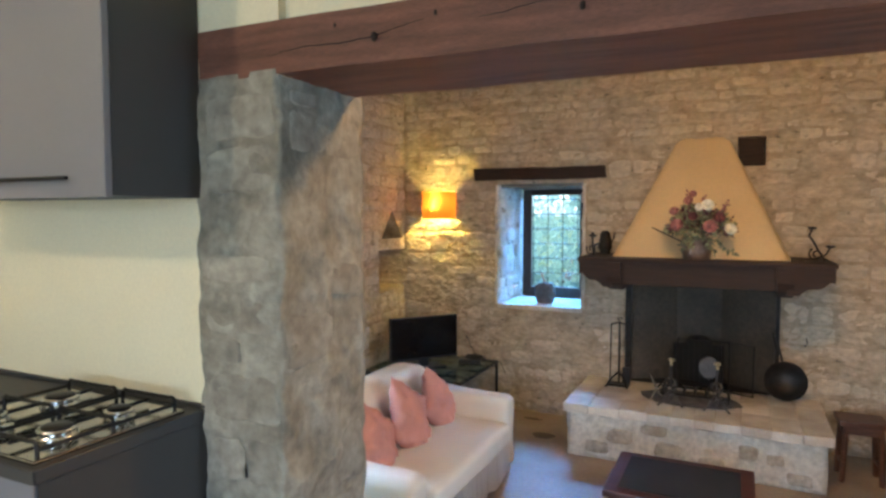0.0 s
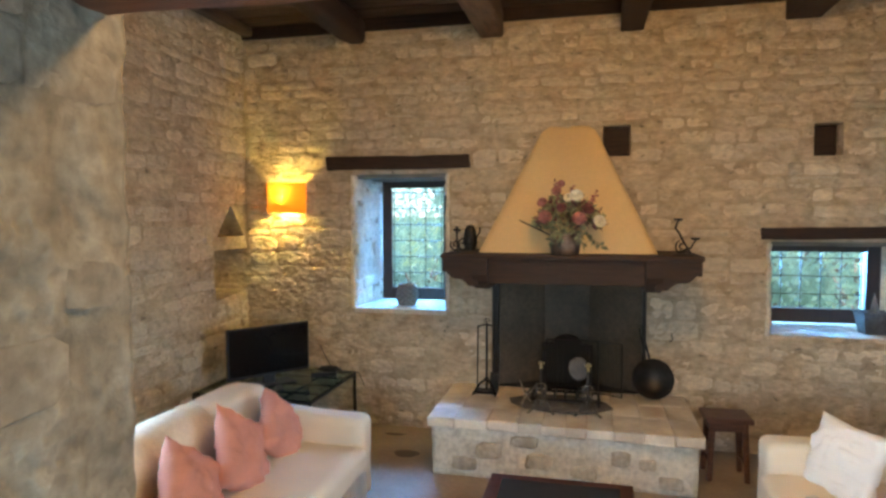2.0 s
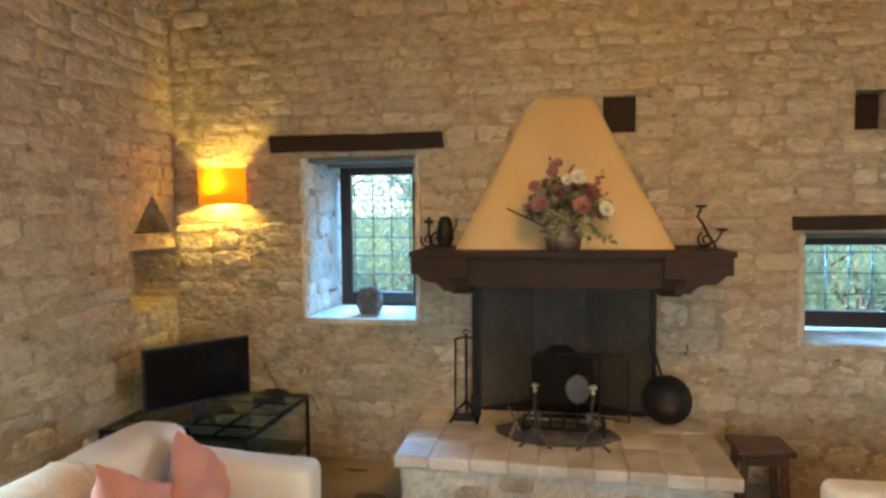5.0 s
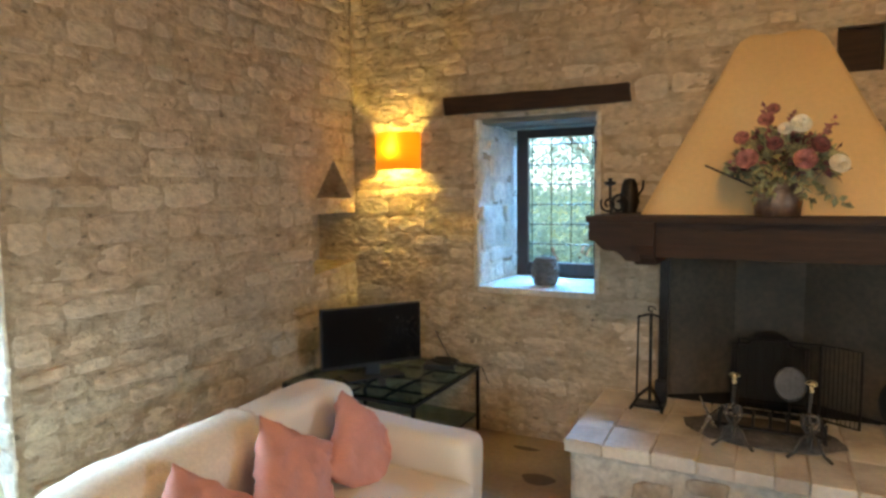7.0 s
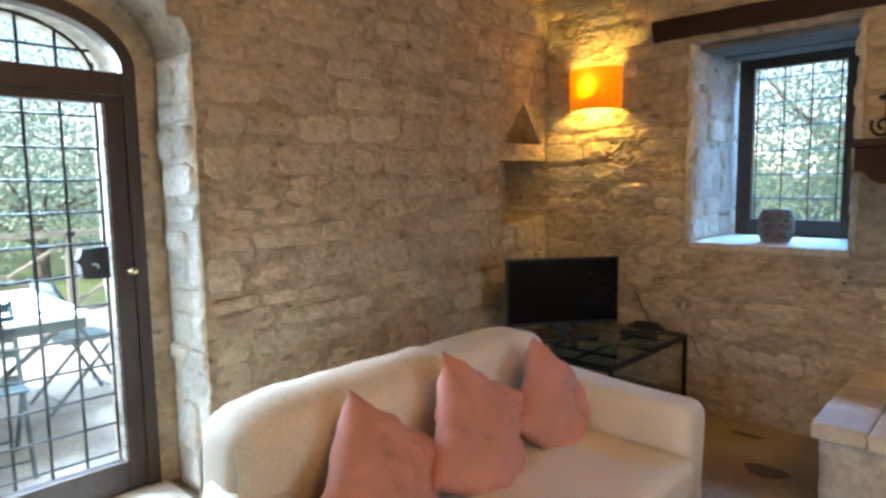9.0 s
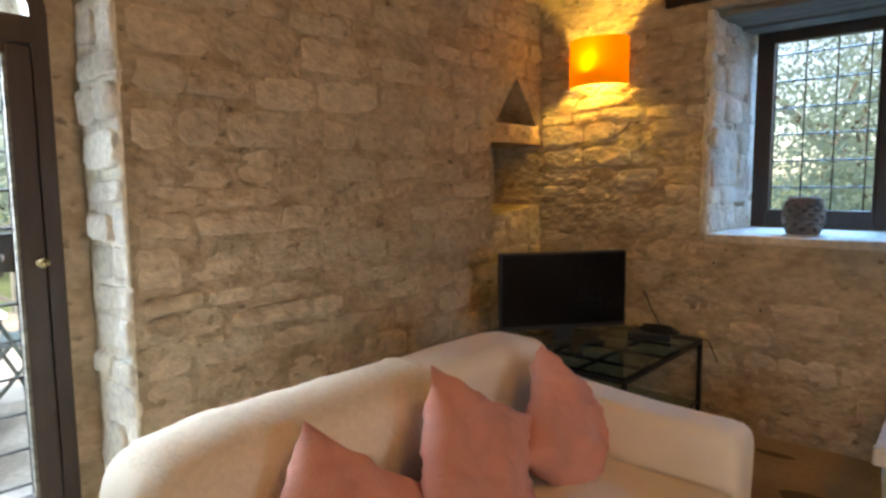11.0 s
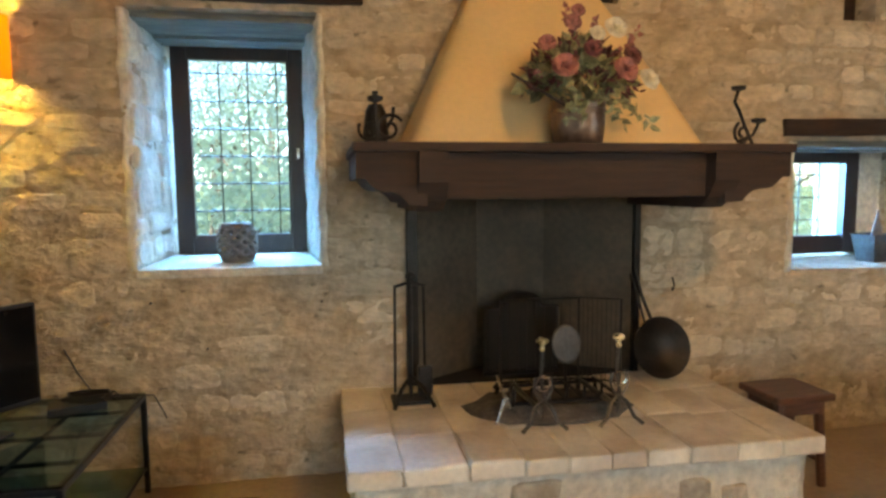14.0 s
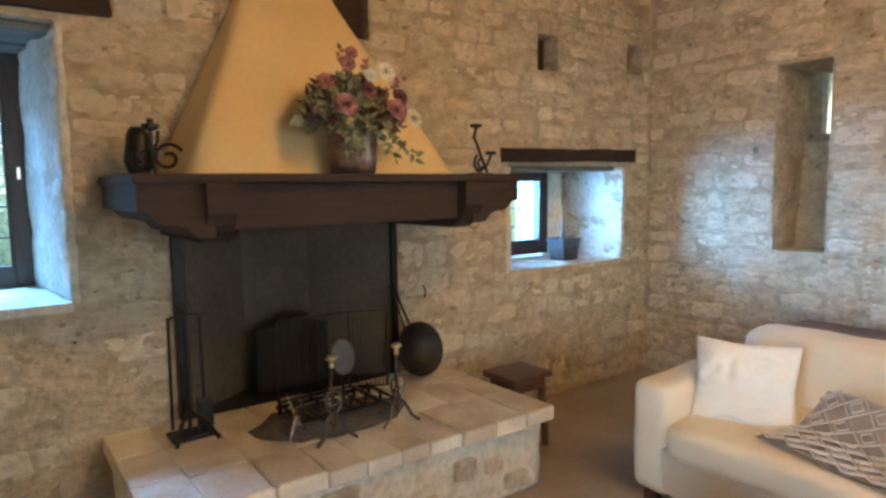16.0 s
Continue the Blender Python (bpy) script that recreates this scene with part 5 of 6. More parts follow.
def bouquet():
    pot = thing("metal_pot", (-0.295, 5.19, 1.579), "aged tin pot holding dried flowers on the mantel", "pot")
    part("pot_body", lathe([(0.085, 0.0), (0.098, 0.004), (0.105, 0.06), (0.108, 0.15), (0.112, 0.165), (0.103, 0.165), (0.098, 0.10), (0.09, 0.02), (0.0001, 0.02)], 28), M_TIN, pot, smooth=True)
    part("band", lathe([(0.107, 0.115), (0.112, 0.12), (0.112, 0.13), (0.107, 0.135)], 28), M_TIN, pot)
    f = thing("flower_bouquet", (-0.295, 5.19, 1.61), "bouquet of burgundy, rose and cream artificial flowers", "flowers")
    rnd = random.Random(11)
    C = Vector((0, 0, 0.24))

    def leaf(b, at, d, ln, w):
        d = d.normalized()
        sidev = d.cross(Vector((rnd.uniform(-1, 1), rnd.uniform(-1, 1), rnd.uniform(-1, 1)))).normalized()
        nrm = d.cross(sidev)
        p = [at, at + d * ln * 0.35 + sidev * w - nrm * w * 0.3, at + d * ln, at + d * ln * 0.35 - sidev * w - nrm * w * 0.3, at + d * ln * 0.45 + nrm * w * 0.2]
        v = [b.verts.new(q) for q in p]
        for q in ((0, 1, 4), (1, 2, 4), (2, 3, 4), (3, 0, 4)):
            b.faces.new([v[i] for i in q])

    def rose(at, r, material, d, label):
        b = bmesh.new()
        d = d.normalized()
        q = d.to_track_quat("Z", "Y")
        for ring, (n, tilt, size) in enumerate(((3, 12, 0.55), (5, 32, 0.8), (6, 58, 1.0), (7, 82, 1.05))):
            for i in range(n):
                a = 2 * math.pi * (i + ring * 0.37) / n
                pv = []
                for u, v, c in ((0, 0, 0), (-0.5, 0.5, 0.1), (0.5, 0.5, 0.1), (-0.45, 1.0, 0.0), (0.45, 1.0, 0.0), (0, 1.12, -0.06), (0, 0.6, -0.12)):
                    p = Vector((u * r * size, c * r, v * r * size))
                    p = Matrix.Rotation(radians(-tilt), 3, "X") @ p
                    p = Matrix.Rotation(a, 3, "Z") @ p
                    pv.append(b.verts.new(at + q @ p))
                for t3 in ((0, 1, 6), (0, 6, 2), (1, 3, 6), (6, 4, 2), (3, 5, 6), (5, 4, 6)):
                    b.faces.new([pv[k] for k in t3])
        part("flower", b, material, f, label, True)
    stems = bmesh.new()
    for i in range(26):
        a, e = rnd.uniform(0, 2 * math.pi), rnd.uniform(0.3, 1.4)
        d = Vector((math.cos(a) * math.cos(e), math.sin(a) * math.cos(e) * 0.75, math.sin(e)))
        tip = Vector((0, 0, 0.10)) + d * rnd.uniform(0.16, 0.30)
        rod((0.03 * math.cos(a), 0.03 * math.sin(a), 0.0), tip, 0.0025, seg=4, bm=stems)
    tagged(part("stem_tuft", stems, M_GREENLEAF, f), kind="stuff")
    for name, material, count, reach, ln, w in (("foliage", M_GREENLEAF, 430, 0.19, 0.055, 0.019), ("pale_foliage", M_PALELEAF, 130, 0.205, 0.06, 0.024), ("red_foliage", M_REDLEAF, 340, 0.215, 0.045, 0.013)):
        b = bmesh.new()
        for i in range(count):
            a, e = rnd.uniform(0, 2 * math.pi), rnd.uniform(-0.12, 1.5)
            d = Vector((math.cos(a) * math.cos(e) * 1.05, math.sin(a) * math.cos(e) * 0.7, math.sin(e) * 0.85))
            k = (1 + 0.25 * math.sin(a * 3 + 1) * math.cos(e)) * rnd.uniform(0.45, 1.0) ** 0.5
            leaf(b, Vector((0, 0, 0.19)) + d * reach * k, d + Vector((rnd.uniform(-1, 1), rnd.uniform(-1, 1), rnd.uniform(-1, 1))) * 0.8, ln * rnd.uniform(0.6, 1.3), w * rnd.uniform(0.7, 1.3))
        tagged(part(name, b, material, f), kind="stuff")
    b = bmesh.new()
    for sx, sz, ex, ez, k in ((-0.10, 0.20, -0.22, 0.22, 12), (-0.03, 0.30, -0.07, 0.49, 34), (0.12, 0.28, 0.23, 0.42, 22), (0.04, 0.32, 0.05, 0.45, 20)):
        for i in range(k):
            t = i / k
            leaf(b, Vector((sx + (ex - sx) * t, rnd.uniform(-0.03, 0.03) - 0.05, sz + (ez - sz) * t)), Vector((rnd.uniform(-1, 1), rnd.uniform(-1, 1), rnd.uniform(-0.4, 1))), 0.032, 0.011)
    tagged(part("flower_spray", b, M_ROSE, f), kind="stuff")
    b = bmesh.new()
    for sx, sz, ex, ez, k in ((0.10, 0.14, 0.27, 0.02, 16), (0.06, 0.15, 0.14, 0.03, 16), (-0.05, 0.16, -0.10, 0.05, 16), (0.0, 0.16, -0.03, 0.06, 14)):
        for i in range(k):
            t = i / k
            leaf(b, Vector((sx + (ex - sx) * t, rnd.uniform(-0.03, 0.02) - 0.11, sz + (ez - sz) * t ** 1.3)), Vector((rnd.uniform(-1, 1), rnd.uniform(-1, 0.2), rnd.uniform(-1, 0.3))), 0.05, 0.015)
    tagged(part("trailing_leaves", b, M_GREENLEAF, f), kind="stuff")
    part("twig", rod((-0.06, -0.10, 0.09), (-0.315, -0.13, 0.215), 0.0065, 0.005, 6), M_OAK, f, "bare brown twig")
    for x, y, z, r, m_, lb in ((-0.13, -0.19, 0.235, 0.055, M_ROSE, "dusty rose bloom"), (0.10, -0.20, 0.225, 0.055, M_ROSE, "dusty rose bloom"), (-0.02, -0.18, 0.30, 0.04, M_REDLEAF, "burgundy bloom"), (0.08, -0.15, 0.385, 0.05, M_CREAM, "cream bloom"), (0.02, -0.13, 0.37, 0.035, M_CREAM, "cream bloom"), (0.235, -0.12, 0.205, 0.05, M_CREAM, "cream bloom"), (-0.16, -0.08, 0.34, 0.04, M_ROSE, "dusty rose bloom"), (-0.06, -0.08, 0.42, 0.04, M_ROSE, "dusty rose bloom"), (-0.03, -0.06, 0.47, 0.032, M_ROSE, "dusty rose bloom"), (0.16, -0.13, 0.29, 0.045, M_REDLEAF, "burgundy bloom")):
        rose(Vector((x, y, z)), r * 0.8, m_, Vector((x * 1.5, -0.9, 0.45)), lb)


bouquet()


def scroll(cx, cz, r, turns, start, y):
    return [(cx + r * (1 - 0.75 * i / 30) * math.cos(start + turns * 2 * math.pi * i / 30), y, cz + r * (1 - 0.75 * i / 30) * math.sin(start + turns * 2 * math.pi * i / 30)) for i in range(31)]


def mantel_iron():
    c = thing("iron_canister", (-1.07, 5.62, 1.579), "dark iron canister on the mantel shelf", "canister")
    part("can_body", lathe([(0.05, 0.0), (0.042, 0.01), (0.06, 0.06), (0.05, 0.13), (0.045, 0.17), (0.03, 0.20), (0.0001, 0.205)], 18), M_IRON, c, smooth=True)
    part("spout", tube([(0.05, 0, 0.10), (0.075, 0, 0.14), (0.08, 0, 0.19)], 0.008), M_IRON, c)
    c = thing("candle_holder", (-1.10, 5.24, 1.579), "wrought iron scroll candle holder with cup", "candle holder", -20)
    part("scroll", tube(scroll(0.055, 0.058, 0.055, 1.3, 0.5, 0), 0.007), M_IRON, c)
    part("scroll", tube(scroll(-0.03, 0.058, 0.05, 1.3, 2.6, 0.03), 0.007), M_IRON, c)
    part("stem", tube([(0.01, 0, 0.0), (0.0, 0, 0.10), (0.0, 0, 0.17)], 0.008), M_IRON, c)
    part("cup", lathe([(0.006, 0.155), (0.03, 0.165), (0.032, 0.18), (0.012, 0.18)], 12), M_IRON, c)
    part("candle", lathe([(0.012, 0.175), (0.012, 0.20), (0.0001, 0.20)], 10), M_IRON, c)
    c = thing("candle_holder", (0.49, 5.28, 1.579), "wrought iron scroll candlestick on the mantel", "candle holder", 10)
    part("scroll", tube(scroll(0.02, 0.055, 0.05, 1.4, 2.0, 0), 0.007), M_IRON, c)
    part("stem", tube([(0.08, 0, 0.01), (0.03, 0, 0.09), (0.0, 0, 0.15), (-0.03, 0, 0.19), (-0.01, 0, 0.24)], 0.008), M_IRON, c)
    part("stem", tube([(-0.01, 0, 0.02), (0.08, 0, 0.05), (0.11, 0, 0.10)], 0.007), M_IRON, c)
    for x, z in ((-0.01, 0.235), (0.11, 0.10)):
        part("cup", lathe([(0.006, 0), (0.03, 0.008), (0.032, 0.022), (0.01, 0.022)], 12), M_IRON, c).location = (x, 0, z)
    part("foot", box(-0.05, 0.1, -0.03, 0.03, 0, 0.008, 0.003), M_IRON, c)


mantel_iron()


def fire_things():
    for i, x in enumerate((-0.455, -0.125)):
        a = thing("andiron", (x, 5.14, 0.42), "wrought iron andiron with a brass finial", "andiron", 0, "pair of andirons")
        part("post", tube([(0, 0, 0.05), (0.008, 0, 0.14), (-0.006, 0, 0.22), (0, 0, 0.345)], 0.0075, 8), M_FORGED, a)
        part("finial", lathe([(0.009, 0.33), (0.013, 0.34), (0.008, 0.348), (0.010, 0.356), (0.024, 0.366), (0.026, 0.374), (0.018, 0.383), (0.0001, 0.386)], 16), M_BRASS, a, "polished brass finial", True)
        for s in (-1, 1):
            part("leg", tube([(0, 0, 0.13), (s * 0.035, -0.01, 0.10), (s * 0.06, -0.03, 0.04), (s * 0.095, -0.04, 0.012)], 0.0085, 6), M_FORGED, a)
        part("bar", tube([(0, 0, 0.08), (0, 0.25, 0.07), (0, 0.42, 0.07), (0, 0.42, 0.012)], 0.012, 6), M_FORGED, a)
        for s in (-1, 1):
            part("scroll", tube([(s * (0.012 + 0.028 * math.sin(k * 0.30)), -0.012, 0.13 + 0.012 * k) for k in range(9)], 0.005, 6), M_FORGED, a)
        part("ring", tube([(0.03 * math.cos(k * 0.52), -0.014, 0.20 + 0.03 * math.sin(k * 0.52)) for k in range(13)], 0.005, 6), M_STEEL, a)
    g = thing("fire_grate", (-0.29, 5.42, 0.42), "low black iron fire grate heaped with ash", "fire grate")
    for k in range(7):
        part("bar", tube([(-0.24 + 0.08 * k, -0.14, 0.13), (-0.24 + 0.08 * k, -0.13, 0.07), (-0.24 + 0.08 * k, 0.14, 0.07)], 0.008, 5), M_IRON, g)
    for y in (-0.12, 0.12):
        part("cross_rail", rod((-0.26, y, 0.06), (0.26, y, 0.06), 0.01, seg=6), M_IRON, g)
        for s in (-1, 1):
            part("foot", rod((s * 0.24, y, 0.06), (s * 0.25, y, 0), 0.01, seg=6), M_IRON, g)
    ash = bmesh.new()
    bmesh.ops.create_uvsphere(ash, u_segments=28, v_segments=14, radius=1)
    for v in ash.verts:
        nz = noise.noise(v.co * 3)
        v.co = Vector((v.co.x * (0.38 + 0.05 * nz), v.co.y * (0.22 + 0.05 * nz), max(0, v.co.z) * (0.04 + 0.02 * nz)))
    ob = link("ash", ash, mat("grey_ash", (0.13, 0.115, 0.10), 0.95, 0, 0.3, 14, 0.8, 60, dist=0.01), smooth=True)
    ob.location = (-0.33, 5.40, 0.421)
    tagged(ob, "low heap of dark grey ash on the hearth", "ash")
    fb = thing("fireback", (-0.30, 5.90, 0.42), "black cast iron fireback with an arched crest", "fireback")
    pts = [(-0.205, 0.003), (0.205, 0.003), (0.205, 0.36), (0.12, 0.37)] + [(0.105 * math.cos(math.pi * k / 12), 0.38 + 0.06 * math.sin(math.pi * k / 12)) for k in range(13)] + [(-0.12, 0.37), (-0.205, 0.36)]
    part("plate", extrude_poly(pts, "y", 0.0, 0.03), M_BLACK, fb)
    part("moulding", tube([(p[0] * 0.94, -0.006, 0.02 + p[1] * 0.94) for p in pts] + [(pts[0][0] * 0.94, -0.006, 0.02)], 0.010, 6), M_IRON, fb)
    sc = thing("fire_screen", (-0.21, 5.74, 0.42), "black mesh fire screen with folding sides", "fire screen")
    for x0, x1, y0, y1 in ((-0.25, 0.16, 0, 0), (0.16, 0.34, 0, -0.10)):
        part("screen_frame", tube([(x0, y0, 0.012), (x1, y1, 0.012), (x1, y1, 0.43), (x0, y0, 0.43), (x0, y0, 0.012)], 0.008, 6), M_IRON, sc)
        for k in range(1, 9):
            part("wire", rod((x0 + (x1 - x0) * k / 9, y0 + (y1 - y0) * k / 9, 0.012), (x0 + (x1 - x0) * k / 9, y0 + (y1 - y0) * k / 9, 0.43), 0.002, seg=4), M_IRON, sc)
    d = thing("ash_shovel", (-0.26, 5.53, 0.42), "dull grey oval fire shovel standing in the grate", "shovel")
    b = lathe([(0.0001, -0.004), (0.075, -0.002), (0.08, 0.004), (0.07, 0.006), (0.0001, 0.004)], 22)
    b.transform(Matrix.Translation((0.06, 0, 0.25)) @ pose(0, 0, 0, 78, 0, 12) @ Matrix.Diagonal((1, 1.15, 1, 1)))
    part("blade", b, mat("dull_grey_metal", (0.10, 0.10, 0.10), 0.5, 0.5, 0.2, 12, 0.2), d, smooth=True)
    part("handle", rod((0.06, 0, 0.01), (0.06, 0.005, 0.18), 0.008, seg=6), M_IRON, d)
    t = thing("spiked_trivet", (-0.56, 5.26, 0.42), "small bright forged steel spiked fire dog", "fire dog", 25)
    for p in (((0, 0, 0.05), (-0.05, 0.0, 0.16)), ((0, 0, 0.05), (0.06, 0, 0.0)), ((-0.01, 0, 0.08), (0.05, 0.02, 0.12)), ((-0.01, 0, 0.08), (-0.05, 0, 0.0))):
        part("spike", rod(*[tuple(1.35 * c for c in q) for q in p], 0.012, 0.004, 6), M_STEEL, t)
    t = thing("fire_tools", (-0.93, 5.60, 0.42), "wrought iron stand with hanging fire tools", "fire tools", 0)
    part("post", tube([(0, 0, 0.02), (0.0, 0, 0.56)], 0.010, 8), M_IRON, t)
    part("crossarm", tube([(-0.07, 0, 0.54), (0.0, 0, 0.56), (0.07, 0, 0.54)], 0.008, 6), M_IRON, t)
    part("poker", tube([(-0.07, -0.01, 0.55), (-0.075, -0.01, 0.05)], 0.007, 6), M_IRON, t)
    b = tube([(0.06, -0.01, 0.54), (0.065, -0.01, 0.16)], 0.007, 6)
    join(b, box(0.03, 0.10, -0.03, 0.01, 0.03, 0.17, 0.01))
    part("brush", b, M_IRON, t)
    part("hook_finial", tube(scroll(0.0, 0.585, 0.025, 1, 0, 0), 0.005, 5), M_IRON, t)
    part("foot", box(-0.09, 0.09, -0.06, 0.06, 0.0, 0.02, 0.005), M_IRON, t)
    for s in (-1, 1):
        part("leg", tube([(0, 0, 0.12), (s * 0.05, -0.06, 0.08), (s * 0.09, -0.13, 0.012)], 0.010, 6), M_IRON, t)
    p = thing("chestnut_pan", (0.345, 5.68, 0.42), "round black iron long-handled chestnut pan leaning on the wall", "pan")
    b = lathe([(0.0001, 0.0), (0.12, 0.0), (0.152, 0.05), (0.158, 0.05), (0.125, -0.008), (0.0001, -0.008)], 28)
    b.transform(Matrix.Translation((0.02, 0.02, 0.158)) @ pose(0, 0, 0, 74, 0, 0))
    part("pan_bowl", b, M_IRON, p, smooth=True)
    part("pan_handle", tube([(0.0, 0.05, 0.30), (-0.03, 0.10, 0.42), (-0.055, 0.14, 0.56)], 0.009, 6), M_IRON, p)
    part("pan_handle", tube([(-0.03, 0.06, 0.28), (-0.055, 0.10, 0.42), (-0.075, 0.14, 0.53)], 0.007, 6), M_IRON, p)
    h = thing("wall_hook", (0.515, YF, 0.89), "small rusty iron hook in the wall", "hook")
    part("hook", tube([(0, 0.03, 0.03), (0, -0.02, 0.03), (0.005, -0.03, -0.01), (-0.01, -0.04, -0.035), (-0.018, -0.045, -0.02)], 0.005, 6), M_IRON, h)


fire_things()
for x, z in ((-1.33, 0.865), (-2.10, 0.885), (-1.86, 0.66)):
    nl = thing("wall_nail", (x, YF, z), "small rusty iron nail in the stone wall", "nail", 0, "rusty wall nails")
    part("shank", tube([(0, 0.03, 0), (0, -0.035, 0.004), (0.004, -0.04, 0.012)], 0.005, 6), M_IRON, nl)

# low wooden bench behind the sofa, against the east wall
b = thing("wooden_bench", (2.35, 3.6, 0), "low reddish-brown wooden bench against the stone wall", "bench")
part("seat", box(-0.22, 0.30, -0.95, 0.95, 0.58, 0.63, 0.01), M_STOOL, b)
for y in (-0.8, 0.8):
    part("leg", box(-0.16, 0.24, y - 0.03, y + 0.03, 0, 0.58, 0.006), M_STOOL, b)


# ---------------------------------------------------------------- kitchen
def kitchen():
    k = thing("kitchen_unit", (-1.89, 1.24, KF), "dark grey kitchen base unit under the hob", "cabinet")
    part("body", box(-0.3, 0.296, -0.26, 0.283, 0.1, 0.858, 0.002), M_DARKGREY, k)
    part("door", box(-0.296, 0.292, -0.283, -0.262, 0.12, 0.855, 0.003), M_GREY, k, "grey laminate door front")
    part("plinth", box(-0.3, 0.296, -0.22, 0.28, 0, 0.1), M_DARKGREY, k)
    part("end_panel", box(0.297, 0.302, -0.275, 0.283, 0.0, 0.858), M_DARKGREY, k)
    k2 = thing("kitchen_unit", (-2.75, 1.24, KF), "grey kitchen base unit along the cream wall", "cabinet")
    part("body", box(-0.55, 0.555, -0.26, 0.283, 0.1, 0.858, 0.002), M_DARKGREY, k2)
    part("door", box(-0.546, 0.0, -0.283, -0.262, 0.12, 0.855, 0.003), M_GREY, k2)
    part("door", box(0.006, 0.55, -0.283, -0.262, 0.12, 0.855, 0.003), M_GREY, k2)
    part("plinth", box(-0.55, 0.555, -0.22, 0.28, 0, 0.1), M_DARKGREY, k2)
    w = thing("worktop", (-2.4, 1.24, KF + 0.859), "dark grey kitchen worktop", "worktop")
    part("slab", box(-0.9, 0.816, -0.286, 0.283, 0, 0.039, 0.004), M_DARKGREY, w)
    part("front_edge", box(-0.9, 0.816, -0.291, -0.2865, 0.002, 0.037, 0.001), M_DARKGREY, w)
    part("back_upstand", box(-0.9, 0.816, 0.268, 0.284, 0.0395, 0.052, 0.002), M_DARKGREY, w)
    h = thing("gas_hob", (-1.90, 1.215, KF + 0.898), "stainless steel four-burner gas hob with black iron grates", "hob")
    part("plate", box(-0.29, 0.285, -0.245, 0.24, 0.0, 0.012, 0.005), M_HOB, h)
    for x, y, r in ((-0.13, 0.10, 0.055), (0.17, 0.09, 0.042), (0.16, -0.10, 0.05), (-0.14, -0.11, 0.042)):
        b = part("burner", lathe([(r * 1.1, 0.012), (r * 1.1, 0.02), (r * 0.7, 0.024), (r * 0.7, 0.030), (r * 1.05, 0.033), (r * 1.05, 0.039), (0.0001, 0.039)], 22), M_STEEL, h, smooth=True)
        b.location = (x, y, 0)
        c = part("burner_cap", lathe([(r * 0.80, 0.039), (r * 0.82, 0.044), (r * 0.7, 0.048), (0.0001, 0.048)], 22), M_IRON, h, smooth=True)
        c.location = (x, y, 0)
    for x0, x1 in ((-0.275, -0.005), (0.005, 0.272)):
        b = bmesh.new()
        for y in (-0.22, 0.0, 0.22):
            tube([(x0 + 0.01, y, 0.013), (x0 + 0.012, y, 0.045), (x0 + 0.022, y, 0.052), (x0 + 0.04, y, 0.050), (x1 - 0.04, y, 0.050), (x1 - 0.022, y, 0.052), (x1 - 0.012, y, 0.045), (x1 - 0.01, y, 0.013)], 0.0065, 6, b)
        for x in (x0 + 0.01, (x0 + x1) / 2, x1 - 0.01):
            tube([(x, -0.22, 0.03), (x, 0.22, 0.03)], 0.006, 6, b)
        part("grate", b, M_IRON, h, "black iron pan grate")
    for y in (-0.2, -0.14):
        part("knob", lathe([(0.02, 0.012), (0.018, 0.035), (0.0001, 0.036)], 16), M_STEEL, h).location = (-0.005, y, 0)
    u = thing("wall_cabinet", (-2.10, 1.355, 1.975), "grey kitchen wall cabinet with dark side panel", "cabinet")
    part("body", box(-0.5, 0.505, -0.15, 0.168, 0.0, 0.95, 0.002), M_DARKGREY, u)
    part("door", box(-0.5, 0.0, -0.175, -0.152, -0.006, 0.95, 0.003), M_GREY, u, "grey laminate door front")
    dd = part("door", box(0.004, 0.504, -0.175, -0.152, -0.006, 0.95, 0.003), M_GREY, u, "grey laminate door front")
    b = rod((0.0, -0.197, 0.05), (0.37, -0.197, 0.05), 0.006, seg=8)
    for x in (0.04, 0.33):
        rod((x, -0.197, 0.05), (x, -0.176, 0.05), 0.005, bm=b)
    part("handle", b, M_IRON, dd, "dark metal bar handle")


kitchen()

# ---------------------------------------------------------------- outside
bm = bmesh.new()
bmesh.ops.create_grid(bm, x_segments=24, y_segments=24, size=1200)
for v in bm.verts:
    v.co.z = -0.12
structure(link("ground", bm, M_GRASS), "grassy ground around the house", "ground")
terrace = structure(link("terrace", box(-9.0, -4.0, -3, 8, -0.14, -0.035), M_PAVE), "old brick paved terrace", "pavement")


def outdoor_table():
    t = thing("garden_table", (-5.15, 2.45, -0.03), "garden table with a pale top on the terrace", "table")
    part("tabletop", box(-0.62, 0.62, -0.75, 0.75, 0.72, 0.75, 0.006), M_WHITE, t, "pale table top")
    part("edge", box(-0.60, 0.60, -0.73, 0.73, 0.66, 0.719), M_PATIO, t)
    for x in (-0.55, 0.55):
        for s in (-1, 1):
            part("leg", rod((x, s * 0.6, 0.66), (x, -s * 0.25, 0), 0.015, seg=6), M_PATIO, t)


outdoor_table()


